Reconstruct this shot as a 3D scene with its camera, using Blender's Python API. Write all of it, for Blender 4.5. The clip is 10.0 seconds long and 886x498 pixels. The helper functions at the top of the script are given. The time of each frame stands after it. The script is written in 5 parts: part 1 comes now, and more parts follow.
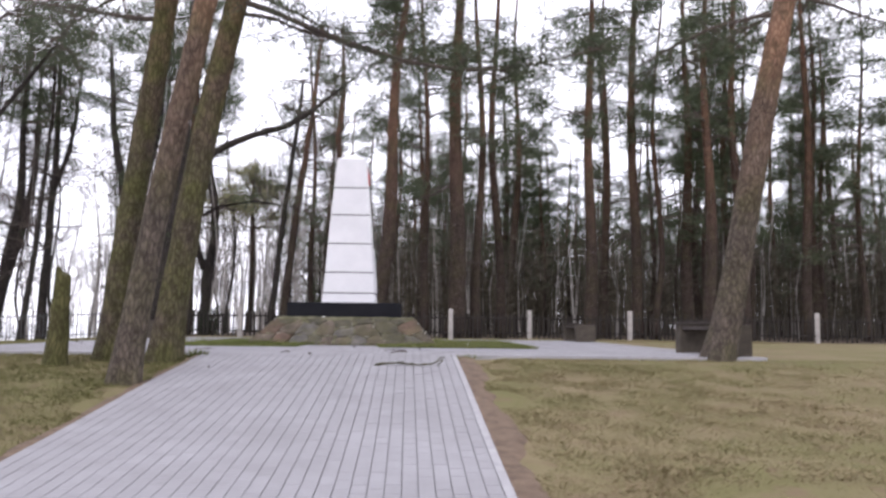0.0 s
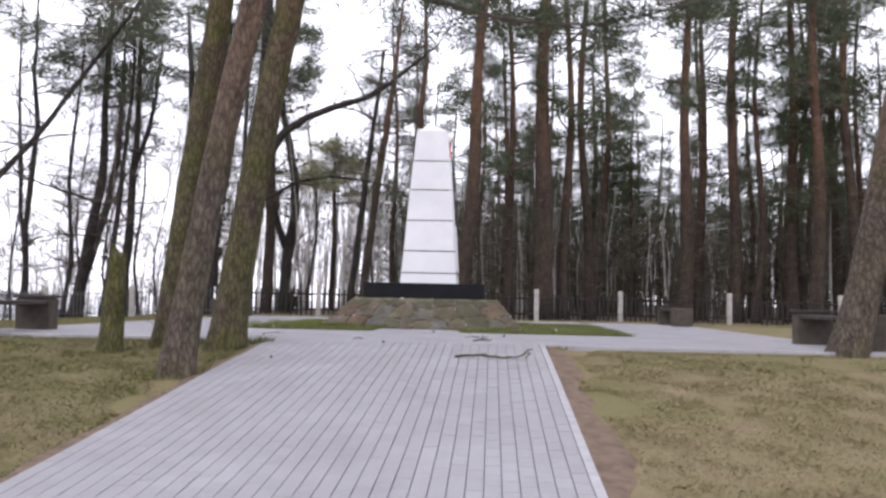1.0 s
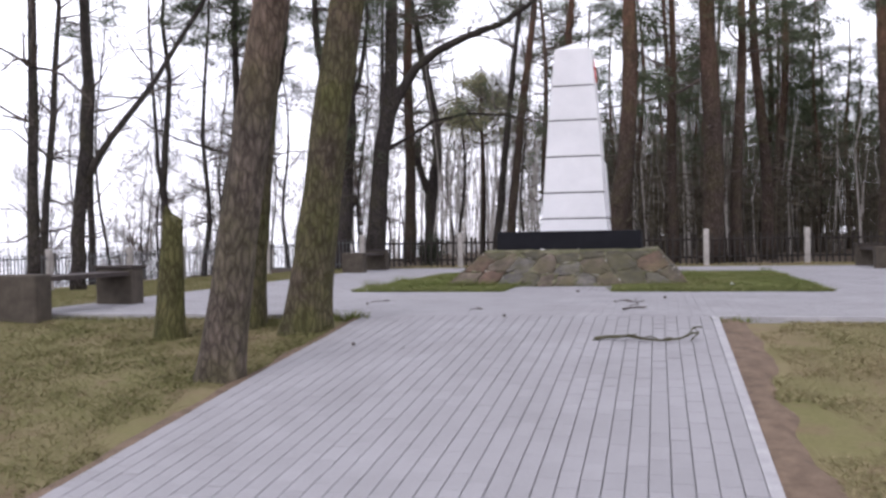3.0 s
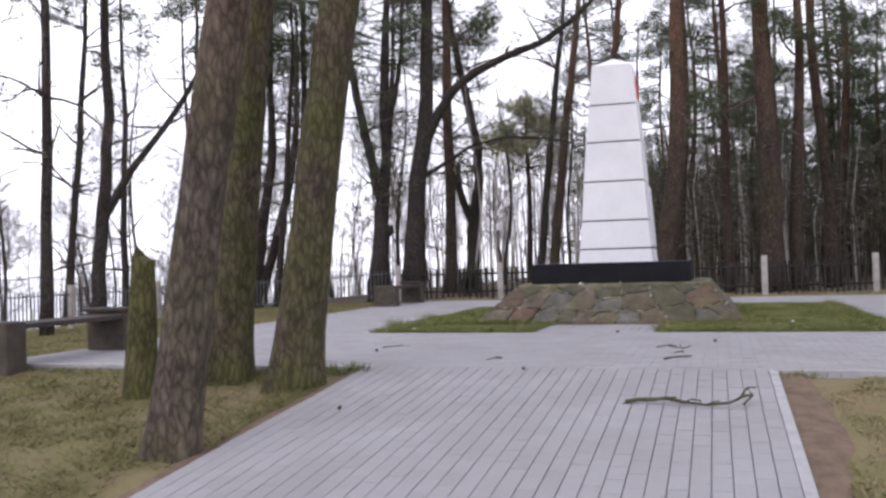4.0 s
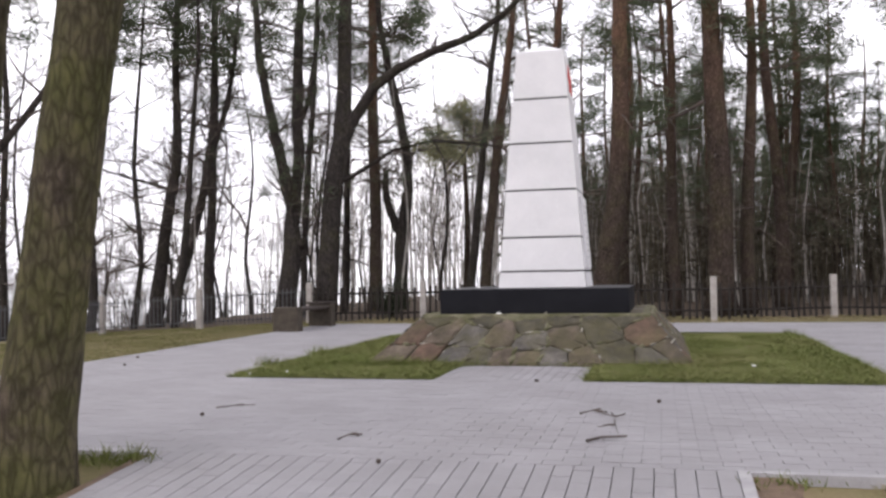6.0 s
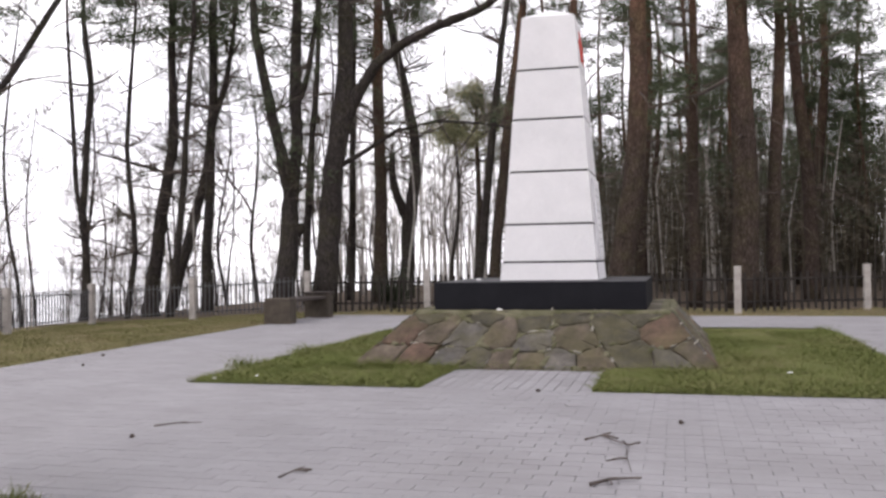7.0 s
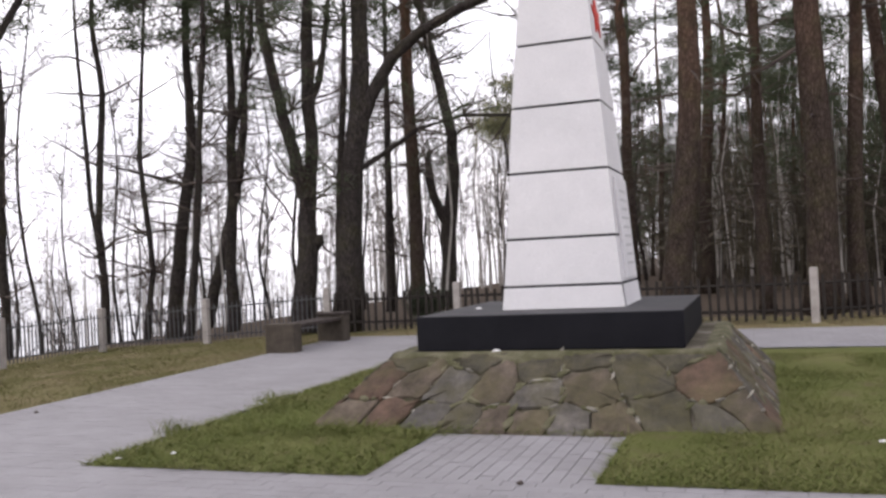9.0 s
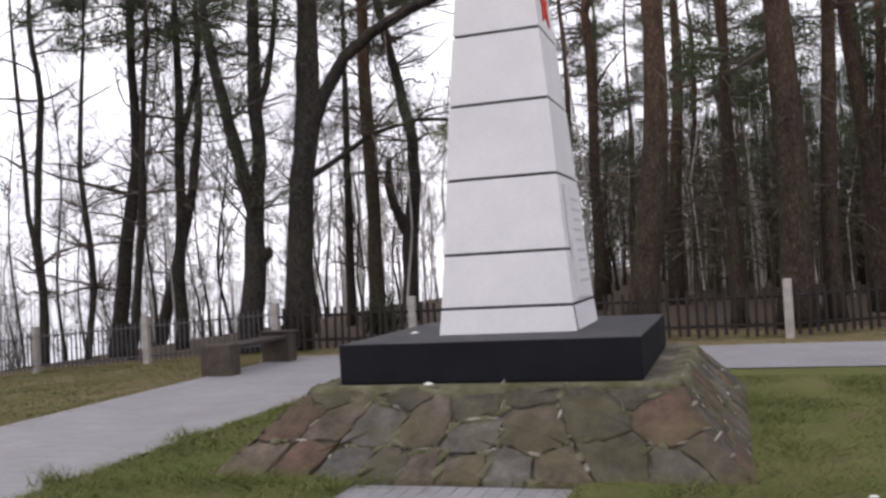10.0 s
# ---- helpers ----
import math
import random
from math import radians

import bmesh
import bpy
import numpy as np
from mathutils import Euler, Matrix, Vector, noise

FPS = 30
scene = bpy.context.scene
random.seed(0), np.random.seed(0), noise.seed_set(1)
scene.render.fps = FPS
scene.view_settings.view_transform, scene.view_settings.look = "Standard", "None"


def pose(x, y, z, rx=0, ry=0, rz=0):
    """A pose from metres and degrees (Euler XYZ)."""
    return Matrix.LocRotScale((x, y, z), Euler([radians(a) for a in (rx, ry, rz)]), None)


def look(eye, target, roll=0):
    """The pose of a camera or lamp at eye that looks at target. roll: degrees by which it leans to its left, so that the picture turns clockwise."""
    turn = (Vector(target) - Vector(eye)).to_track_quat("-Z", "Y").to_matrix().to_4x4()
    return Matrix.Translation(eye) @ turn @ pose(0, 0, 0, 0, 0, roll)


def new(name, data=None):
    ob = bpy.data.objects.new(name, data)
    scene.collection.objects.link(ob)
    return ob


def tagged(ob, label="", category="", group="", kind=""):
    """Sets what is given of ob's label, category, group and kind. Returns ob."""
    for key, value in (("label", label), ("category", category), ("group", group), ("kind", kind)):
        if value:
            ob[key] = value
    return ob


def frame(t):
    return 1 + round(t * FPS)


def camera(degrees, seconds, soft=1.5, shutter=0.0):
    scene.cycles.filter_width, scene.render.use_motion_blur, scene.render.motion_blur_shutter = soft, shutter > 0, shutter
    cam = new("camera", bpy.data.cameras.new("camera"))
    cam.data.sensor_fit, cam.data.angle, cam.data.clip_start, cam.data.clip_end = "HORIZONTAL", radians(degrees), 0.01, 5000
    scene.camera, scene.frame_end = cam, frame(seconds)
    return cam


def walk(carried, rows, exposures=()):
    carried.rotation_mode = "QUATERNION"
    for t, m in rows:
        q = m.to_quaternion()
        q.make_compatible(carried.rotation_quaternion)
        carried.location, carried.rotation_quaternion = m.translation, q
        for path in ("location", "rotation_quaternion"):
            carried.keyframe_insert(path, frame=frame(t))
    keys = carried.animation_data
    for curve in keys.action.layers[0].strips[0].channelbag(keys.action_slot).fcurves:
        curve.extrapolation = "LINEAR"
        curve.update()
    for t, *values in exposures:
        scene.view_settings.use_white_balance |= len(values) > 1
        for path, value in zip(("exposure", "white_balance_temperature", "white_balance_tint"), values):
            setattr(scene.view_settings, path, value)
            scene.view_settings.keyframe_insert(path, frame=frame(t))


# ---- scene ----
cam = camera(52.6, 10.0, soft=2.7, shutter=0.3)
PATH = [
    (0, (1.447, -20.581, 0.488), (1.524, -18.59, 0.658), 0.6),
    (0.5, (1.41, -19.811, 0.568), (1.406, -17.814, 0.676), 0.6),
    (1, (1.447, -19.189, 0.633), (1.338, -17.195, 0.747), 1.2),
    (1.5, (1.463, -18.478, 0.677), (1.321, -16.486, 0.789), 0.5),
    (2, (1.551, -17.729, 0.717), (1.3, -15.745, 0.761), 0.0),
    (2.5, (1.569, -17.058, 0.793), (1.202, -15.092, 0.759), -0.3),
    (4, (1.722, -15.034, 1.028), (1.139, -13.121, 1.063), -1.5),
    (4.5, (1.745, -14.337, 1.059), (1.163, -12.425, 1.117), -0.9),
    (5, (1.704, -13.603, 1.142), (1.234, -11.659, 1.167), -1.2),
    (5.5, (1.739, -12.908, 1.195), (1.279, -10.962, 1.254), -1.0),
    (7, (1.687, -10.865, 1.274), (1.177, -8.931, 1.298), -0.8),
    (7.5, (1.784, -10.237, 1.402), (1.27, -8.304, 1.398), -0.3),
    (8, (1.861, -9.619, 1.412), (1.219, -7.725, 1.402), -0.0),
    (8.5, (1.884, -9.007, 1.498), (1.22, -7.121, 1.525), -2.0),
    (9, (1.977, -8.376, 1.57), (1.312, -6.49, 1.59), -2.9),
    (9.5, (1.985, -7.785, 1.662), (1.335, -5.894, 1.71), -2.0),
    (10, (2.023, -7.182, 1.637), (1.41, -5.279, 1.673), -3.3),
]
walk(cam, [(t, look(eye, target, roll)) for t, eye, target, roll in PATH],
     [(0, 0.3, 6250, 13), (2.5, 0.22, 6200, 13), (4.5, 0.12, 6250, 13), (5.5, 0.13, 6500, 11), (7.5, 0.15, 6650, 11), (9, 0.02, 6600, 12), (10, -0.15, 6500, 12)])

# ---- light ----
world = bpy.data.worlds.new("overcast_sky")
scene.world = world
world.use_nodes = True
wn, wl = world.node_tree.nodes, world.node_tree.links
sky = wn.new("ShaderNodeTexSky")
sky.sky_type = "NISHITA"
sky.sun_disc = False
sky.sun_elevation, sky.sun_rotation = radians(38), radians(205)
sky.air_density, sky.dust_density = 1.0, 4.0
w_co = wn.new("ShaderNodeTexCoord")
w_map = wn.new("ShaderNodeMapping")
w_map.inputs["Scale"].default_value = (1.0, 1.0, 3.2)
w_noise = wn.new("ShaderNodeTexNoise")
w_noise.inputs["Scale"].default_value = 2.6
w_noise.inputs["Detail"].default_value = 5.0
w_ramp = wn.new("ShaderNodeValToRGB")
w_ramp.color_ramp.elements[0].position, w_ramp.color_ramp.elements[0].color = 0.3, (11.2, 11.0, 12.1, 1)
w_ramp.color_ramp.elements[1].position, w_ramp.color_ramp.elements[1].color = 0.7, (15.2, 14.9, 15.8, 1)
w_mix = wn.new("ShaderNodeMixRGB")
w_mix.inputs[0].default_value = 0.9
wl.new(w_co.outputs["Generated"], w_map.inputs["Vector"])
wl.new(w_map.outputs[0], w_noise.inputs["Vector"])
wl.new(w_noise.outputs["Fac"], w_ramp.inputs[0])
wl.new(sky.outputs[0], w_mix.inputs[1])
wl.new(w_ramp.outputs[0], w_mix.inputs[2])
wl.new(w_mix.outputs[0], wn["Background"].inputs["Color"])
wn["Background"].inputs["Strength"].default_value = 0.13

sun_data = bpy.data.lights.new("sun", "SUN")
sun_data.energy, sun_data.angle, sun_data.color = 0.6, radians(25), (1.0, 0.97, 0.93)
sun = new("sun", sun_data)
sun.matrix_world = look((-14, -26, 26), (0, 0, 0))


# ---- materials ----
def material(name, rough=0.8, metal=0.0, spec=0.3):
    m = bpy.data.materials.new(name)
    m.use_nodes = True
    b = m.node_tree.nodes["Principled BSDF"]
    b.inputs["Roughness"].default_value = rough
    b.inputs["Metallic"].default_value = metal
    b.inputs["Specular IOR Level"].default_value = spec
    return m, m.node_tree.nodes, m.node_tree.links, b


def coords(n, l, scale=(1, 1, 1), kind="Object"):
    c, mp = n.new("ShaderNodeTexCoord"), n.new("ShaderNodeMapping")
    mp.inputs["Scale"].default_value = scale
    l.new(c.outputs[kind], mp.inputs["Vector"])
    return mp.outputs[0]


def noise_node(n, l, vec, scale, detail=4.0, rough=0.6):
    t = n.new("ShaderNodeTexNoise")
    t.inputs["Scale"].default_value, t.inputs["Detail"].default_value, t.inputs["Roughness"].default_value = scale, detail, rough
    l.new(vec, t.inputs["Vector"])
    return t.outputs["Fac"]


def ramp(n, l, fac, stops):
    r = n.new("ShaderNodeValToRGB")
    e = r.color_ramp.elements
    while len(e) < len(stops):
        e.new(0.5)
    for k, (p, c) in zip(e, stops):
        k.position, k.color = p, (*c, 1)
    l.new(fac, r.inputs[0])
    return r.outputs[0]


def mix(n, l, fac, a, b, mode="MIX"):
    m = n.new("ShaderNodeMixRGB")
    m.blend_type = mode
    for s, v in zip(m.inputs, (fac, a, b)):
        if isinstance(v, (int, float)):
            s.default_value = v
        elif isinstance(v, tuple):
            s.default_value = (*v, 1)
        else:
            l.new(v, s)
    return m.outputs[0]


def bump(n, l, b, height, strength=0.4, dist=0.02):
    k = n.new("ShaderNodeBump")
    k.inputs["Strength"].default_value, k.inputs["Distance"].default_value = strength, dist
    l.new(height, k.inputs["Height"])
    l.new(k.outputs[0], b.inputs["Normal"])


def soil_material(name, dry, green, soil, scale=0.5, bias=0.5, litter=None):
    m, n, l, b = material(name, 0.95, 0, 0.1)
    v = coords(n, l)
    big = noise_node(n, l, v, scale, 4)
    fine = noise_node(n, l, v, 28, 5)
    mid = noise_node(n, l, v, 3.2, 4)
    c = mix(n, l, ramp(n, l, big, [(bias - 0.12, (0, 0, 0)), (bias + 0.12, (1, 1, 1))]), dry, green)
    c = mix(n, l, ramp(n, l, mid, [(0.52, (0, 0, 0)), (0.68, (0.8, 0.8, 0.8))]), c, soil)
    c = mix(n, l, 0.75, c, ramp(n, l, fine, [(0.25, (0.82, 0.82, 0.82)), (0.75, (1.15, 1.15, 1.15))]), "MULTIPLY")
    if litter:
        # brown needle and leaf litter where the wood begins
        sep = n.new("ShaderNodeSeparateXYZ")
        l.new(v, sep.inputs[0])
        edge = n.new("ShaderNodeMath")
        edge.operation = "MULTIPLY_ADD"
        l.new(mid, edge.inputs[0])
        edge.inputs[1].default_value = 2.5
        l.new(sep.outputs["Y"], edge.inputs[2])
        rng = n.new("ShaderNodeMapRange")
        rng.inputs["From Min"].default_value, rng.inputs["From Max"].default_value = litter, litter + 2.0
        l.new(edge.outputs[0], rng.inputs["Value"])
        c = mix(n, l, rng.outputs[0], c, ramp(n, l, fine, [(0.3, (0.045, 0.034, 0.026)), (0.7, (0.1, 0.076, 0.056))]))
    l.new(c, b.inputs["Base Color"])
    bump(n, l, b, fine, 0.4, 0.012)
    return m


def blade_material(name, colours, scale=0.6):
    m, n, l, b = material(name, 0.8, 0, 0.15)
    g = n.new("ShaderNodeNewGeometry")
    v = coords(n, l)
    big = noise_node(n, l, v, scale, 4)
    r = n.new("ShaderNodeMath")
    r.operation = "MULTIPLY_ADD"
    l.new(g.outputs["Random Per Island"], r.inputs[0])
    r.inputs[1].default_value = 0.45
    l.new(big, r.inputs[2])
    k = len(colours) - 1
    c = ramp(n, l, r.outputs[0], [(0.46 + 0.54 * i / k, c) for i, c in enumerate(colours)])
    l.new(c, b.inputs["Base Color"])
    return m


def paving_material(name, base):
    m, n, l, b = material(name, 0.75, 0, 0.3)
    v = coords(n, l)
    o, g = n.new("ShaderNodeObjectInfo"), n.new("ShaderNodeNewGeometry")
    fine = noise_node(n, l, v, 160, 3, 0.7)
    big = noise_node(n, l, v, 0.9, 5)
    add = n.new("ShaderNodeMath")
    add.operation = "ADD"
    l.new(o.outputs["Random"], add.inputs[0])
    l.new(g.outputs["Random Per Island"], add.inputs[1])
    frac = n.new("ShaderNodeMath")
    frac.operation = "FRACT"
    l.new(add.outputs[0], frac.inputs[0])
    tone = ramp(n, l, frac.outputs[0], [(0, (0.95, 0.95, 0.95)), (1, (1.04, 1.04, 1.04))])
    c = mix(n, l, 1.0, base, tone, "MULTIPLY")
    c = mix(n, l, 0.7, c, ramp(n, l, big, [(0.3, (0.8, 0.79, 0.78)), (0.7, (1.1, 1.1, 1.1))]), "MULTIPLY")
    c = mix(n, l, 0.5, c, ramp(n, l, fine, [(0.3, (0.7, 0.7, 0.7)), (0.7, (1.25, 1.25, 1.25))]), "MULTIPLY")
    l.new(c, b.inputs["Base Color"])
    bump(n, l, b, fine, 0.3, 0.003)
    return m


def bark_material(name, low, mid_c, high, moss=0.3, turn=5.5, fine_scale=1.0):
    m, n, l, b = material(name, 0.92, 0, 0.15)
    v = coords(n, l, (11 * fine_scale, 11 * fine_scale, 4.2 * fine_scale))
    plain = coords(n, l)
    vor = n.new("ShaderNodeTexVoronoi")
    vor.feature = "DISTANCE_TO_EDGE"
    vor.inputs["Scale"].default_value = 1.6
    dist = mix(n, l, 0.9, v, noise_colour(n, l, v, 0.9), "ADD")
    l.new(dist, vor.inputs["Vector"])
    crack = ramp(n, l, vor.outputs["Distance"], [(0.0, (0, 0, 0)), (0.3, (1, 1, 1))])
    f = noise_node(n, l, v, 2.2, 6, 0.7)
    big = noise_node(n, l, plain, 1.1, 4)
    c = ramp(n, l, f, [(0.3, low), (0.7, mid_c)])
    sep = n.new("ShaderNodeSeparateXYZ")
    l.new(plain, sep.inputs[0])
    up = n.new("ShaderNodeMapRange")
    up.inputs["From Min"].default_value, up.inputs["From Max"].default_value = turn - 2.5, turn + 2.5
    l.new(sep.outputs["Z"], up.inputs["Value"])
    wob = n.new("ShaderNodeMath")
    wob.operation = "MULTIPLY"
    l.new(up.outputs[0], wob.inputs[0])
    l.new(ramp(n, l, big, [(0.3, (0.3, 0.3, 0.3)), (0.6, (1, 1, 1))]), wob.inputs[1])
    c = mix(n, l, wob.outputs[0], c, high)
    green = ramp(n, l, noise_node(n, l, plain, 2.3, 5), [(0.52 - 0.22 * moss, (0, 0, 0)), (0.72 - 0.12 * moss, (moss, moss, moss))])
    c = mix(n, l, green, c, (0.088, 0.088, 0.034))
    c = mix(n, l, 0.62, c, ramp(n, l, vor.outputs["Distance"], [(0.0, (0.35, 0.33, 0.32)), (0.25, (1.15, 1.15, 1.15))]), "MULTIPLY")
    c = mix(n, l, 0.6, c, ramp(n, l, noise_node(n, l, v, 0.62, 7, 0.72), [(0.36, (0.42, 0.41, 0.4)), (0.5, (0.95, 0.94, 0.93)), (0.66, (1.5, 1.47, 1.42))]), "MULTIPLY")
    l.new(c, b.inputs["Base Color"])
    h = mix(n, l, 0.7, crack, f)
    bump(n, l, b, h, 0.9, 0.03)
    return m


def noise_colour(n, l, vec, scale):
    t = n.new("ShaderNodeTexNoise")
    t.inputs["Scale"].default_value = scale
    l.new(vec, t.inputs["Vector"])
    return t.outputs["Color"]


def speckled(name, c1, c2, scale=8, rough=0.8, bump_s=0.4, dist=0.01, spec=0.3, fine=90):
    m, n, l, b = material(name, rough, 0, spec)
    v = coords(n, l)
    f, g = noise_node(n, l, v, scale, 6), noise_node(n, l, v, fine, 4)
    c = ramp(n, l, f, [(0.3, c1), (0.7, c2)])
    c = mix(n, l, 0.4, c, ramp(n, l, g, [(0.3, (0.75, 0.75, 0.75)), (0.7, (1.2, 1.2, 1.2))]), "MULTIPLY")
    l.new(c, b.inputs["Base Color"])
    bump(n, l, b, mix(n, l, 0.5, f, g), bump_s, dist)
    return m


def leaf_material(name, c1, c2):
    m, n, l, b = material(name, 0.7, 0, 0.2)
    g = n.new("ShaderNodeNewGeometry")
    l.new(ramp(n, l, g.outputs["Random Per Island"], [(0, c1), (1, c2)]), b.inputs["Base Color"])
    return m


def stone_material(name, dark, light, moss=0.6):
    """Rough field stone with blotches, fine grain and thin moss."""
    m, n, l, b = material(name, 0.85, 0, 0.25)
    v = coords(n, l)
    o = n.new("ShaderNodeObjectInfo")
    f, g, s = noise_node(n, l, v, 4.5, 7, 0.68), noise_node(n, l, v, 60, 4), noise_node(n, l, v, 1.9, 6, 0.65)
    c = ramp(n, l, f, [(0.34, dark), (0.66, light)])
    c = mix(n, l, 1.0, c, ramp(n, l, o.outputs["Random"], [(0, (0.82, 0.82, 0.84)), (1, (1.15, 1.13, 1.1))]), "MULTIPLY")
    c = mix(n, l, 0.45, c, ramp(n, l, g, [(0.3, (0.6, 0.6, 0.6)), (0.7, (1.3, 1.3, 1.3))]), "MULTIPLY")
    c = mix(n, l, 0.8, c, ramp(n, l, noise_node(n, l, v, 3.1, 7, 0.7), [(0.34, (0.4, 0.39, 0.37)), (0.52, (0.9, 0.9, 0.88)), (0.68, (1.35, 1.3, 1.24))]), "MULTIPLY")
    c = mix(n, l, ramp(n, l, s, [(0.42, (0, 0, 0)), (0.6, (moss, moss, moss))]), c, ramp(n, l, f, [(0.3, (0.05, 0.045, 0.024)), (0.7, (0.1, 0.09, 0.042))]))
    l.new(c, b.inputs["Base Color"])
    bump(n, l, b, mix(n, l, 0.5, f, g), 0.6, 0.02)
    return m


def mortar_material():
    m, n, l, b = material("mossy_mortar", 0.95, 0, 0.1)
    v = coords(n, l)
    f, g = noise_node(n, l, v, 2.4, 6, 0.65), noise_node(n, l, v, 45, 4)
    c = ramp(n, l, f, [(0.3, (0.07, 0.068, 0.036)), (0.48, (0.105, 0.094, 0.072)), (0.58, (0.14, 0.125, 0.1)), (0.66, (0.24, 0.225, 0.19))])
    c = mix(n, l, 0.5, c, ramp(n, l, g, [(0.3, (0.6, 0.6, 0.6)), (0.7, (1.3, 1.3, 1.3))]), "MULTIPLY")
    l.new(c, b.inputs["Base Color"])
    bump(n, l, b, g, 0.8, 0.02)
    return m


M_LAWN = soil_material("lawn_soil", (0.19, 0.152, 0.09), (0.14, 0.13, 0.058), (0.16, 0.115, 0.075), 0.5, 0.5, 10.5)
M_ISLAND = soil_material("green_turf", (0.13, 0.13, 0.05), (0.1, 0.112, 0.036), (0.12, 0.1, 0.055), 0.9, 0.45)
M_BLADE = blade_material("dry_grass", [(0.178, 0.174, 0.076), (0.21, 0.19, 0.095), (0.265, 0.222, 0.125), (0.23, 0.175, 0.108)])
M_OLIVE = blade_material("olive_grass", [(0.112, 0.112, 0.042), (0.148, 0.142, 0.06), (0.2, 0.166, 0.09)])
M_GREEN = blade_material("green_grass", [(0.09, 0.112, 0.03), (0.13, 0.148, 0.045), (0.185, 0.175, 0.08)])
M_PAVER = paving_material("concrete_paver", (0.27, 0.262, 0.275))
M_KERB = speckled("concrete_kerb", (0.28, 0.272, 0.285), (0.38, 0.37, 0.38), 6, 0.8)
M_SAND = speckled("joint_sand", (0.2, 0.195, 0.202), (0.265, 0.258, 0.265), 12, 0.95)
M_WHITE = speckled("white_paint", (0.66, 0.655, 0.675), (0.74, 0.73, 0.75), 2, 0.6, 0.25, 0.004)
M_BAND = speckled("dark_band", (0.03, 0.03, 0.035), (0.06, 0.06, 0.065), 9, 0.7)
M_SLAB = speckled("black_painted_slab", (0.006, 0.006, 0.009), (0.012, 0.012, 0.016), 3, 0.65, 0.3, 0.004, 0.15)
# worn dusty top paint, its grey also lifted to imitate light from the sky
M_SLAB_TOP = speckled("dusty_black_paint_sky_lit", (0.022, 0.022, 0.025), (0.06, 0.06, 0.062), 4, 0.6, 0.3, 0.004, 0.3, 60)
M_RED = speckled("red_paint", (0.5, 0.03, 0.02), (0.6, 0.05, 0.03), 5, 0.5)
M_MORTAR = mortar_material()
STONES = {"grey": stone_material("grey_field_stone", (0.08, 0.074, 0.07), (0.15, 0.14, 0.134), 0.5),
          "brown": stone_material("brown_field_stone", (0.075, 0.06, 0.048), (0.15, 0.122, 0.098), 0.65),
          "red": stone_material("reddish_field_stone", (0.08, 0.053, 0.041), (0.15, 0.098, 0.075), 0.6),
          "green": stone_material("mossy_field_stone", (0.062, 0.058, 0.045), (0.125, 0.113, 0.088), 0.7)}
M_POST = speckled("weathered_concrete", (0.27, 0.25, 0.235), (0.42, 0.39, 0.37), 5, 0.9)
M_PICKET = speckled("dark_fence_wood", (0.014, 0.012, 0.011), (0.036, 0.03, 0.026), 5, 0.9)
M_METAL = speckled("dark_fence_metal", (0.05, 0.05, 0.055), (0.1, 0.1, 0.105), 8, 0.6)
M_BENCH = speckled("brown_bench", (0.028, 0.022, 0.02), (0.062, 0.049, 0.044), 6, 0.8)
M_BENCH_SIDE = speckled("bench_block", (0.045, 0.037, 0.029), (0.085, 0.071, 0.056), 6, 0.85)
M_PINE = bark_material("pine_bark", (0.03, 0.022, 0.019), (0.085, 0.064, 0.054), (0.145, 0.082, 0.056), 0.3, 6.2)
M_NEAR = bark_material("mossy_pine_bark", (0.045, 0.035, 0.028), (0.13, 0.106, 0.082), (0.3, 0.175, 0.115), 0.85, 5.4)
M_NEAR_GREY = bark_material("grey_pine_bark", (0.05, 0.04, 0.034), (0.15, 0.125, 0.104), (0.32, 0.175, 0.11), 0.42, 4.6)
M_DARK = bark_material("dark_bark", (0.022, 0.019, 0.019), (0.07, 0.06, 0.056), (0.07, 0.06, 0.056), 0.25, 20)
M_BIRCH = speckled("pale_birch_bark", (0.2, 0.18, 0.165), (0.5, 0.47, 0.44), 2.5, 0.8)
M_TWIG = speckled("bare_twigs", (0.05, 0.04, 0.038), (0.12, 0.095, 0.08), 4, 0.9)
M_NEEDLE = leaf_material("pine_needles", (0.042, 0.056, 0.032), (0.1, 0.118, 0.066))
M_NEEDLE_LIGHT = leaf_material("olive_pine_needles", (0.18, 0.18, 0.1), (0.32, 0.31, 0.18))
M_SHRUB = leaf_material("dark_evergreen", (0.018, 0.024, 0.014), (0.04, 0.05, 0.028))
M_BRUSH = leaf_material("forest_undergrowth", (0.04, 0.035, 0.025), (0.1, 0.085, 0.06))
M_LITTER = speckled("white_litter", (0.7, 0.7, 0.7), (0.8, 0.8, 0.8), 9, 0.5)
m_lake, n_, l_, b_ = material("lake_water", 0.12, 0, 0.5)
b_.inputs["Base Color"].default_value = (0.2, 0.22, 0.24, 1)
b_.inputs["IOR"].default_value = 1.33
bump(n_, l_, b_, noise_node(n_, l_, coords(n_, l_), 1.2, 4), 0.15, 0.05)


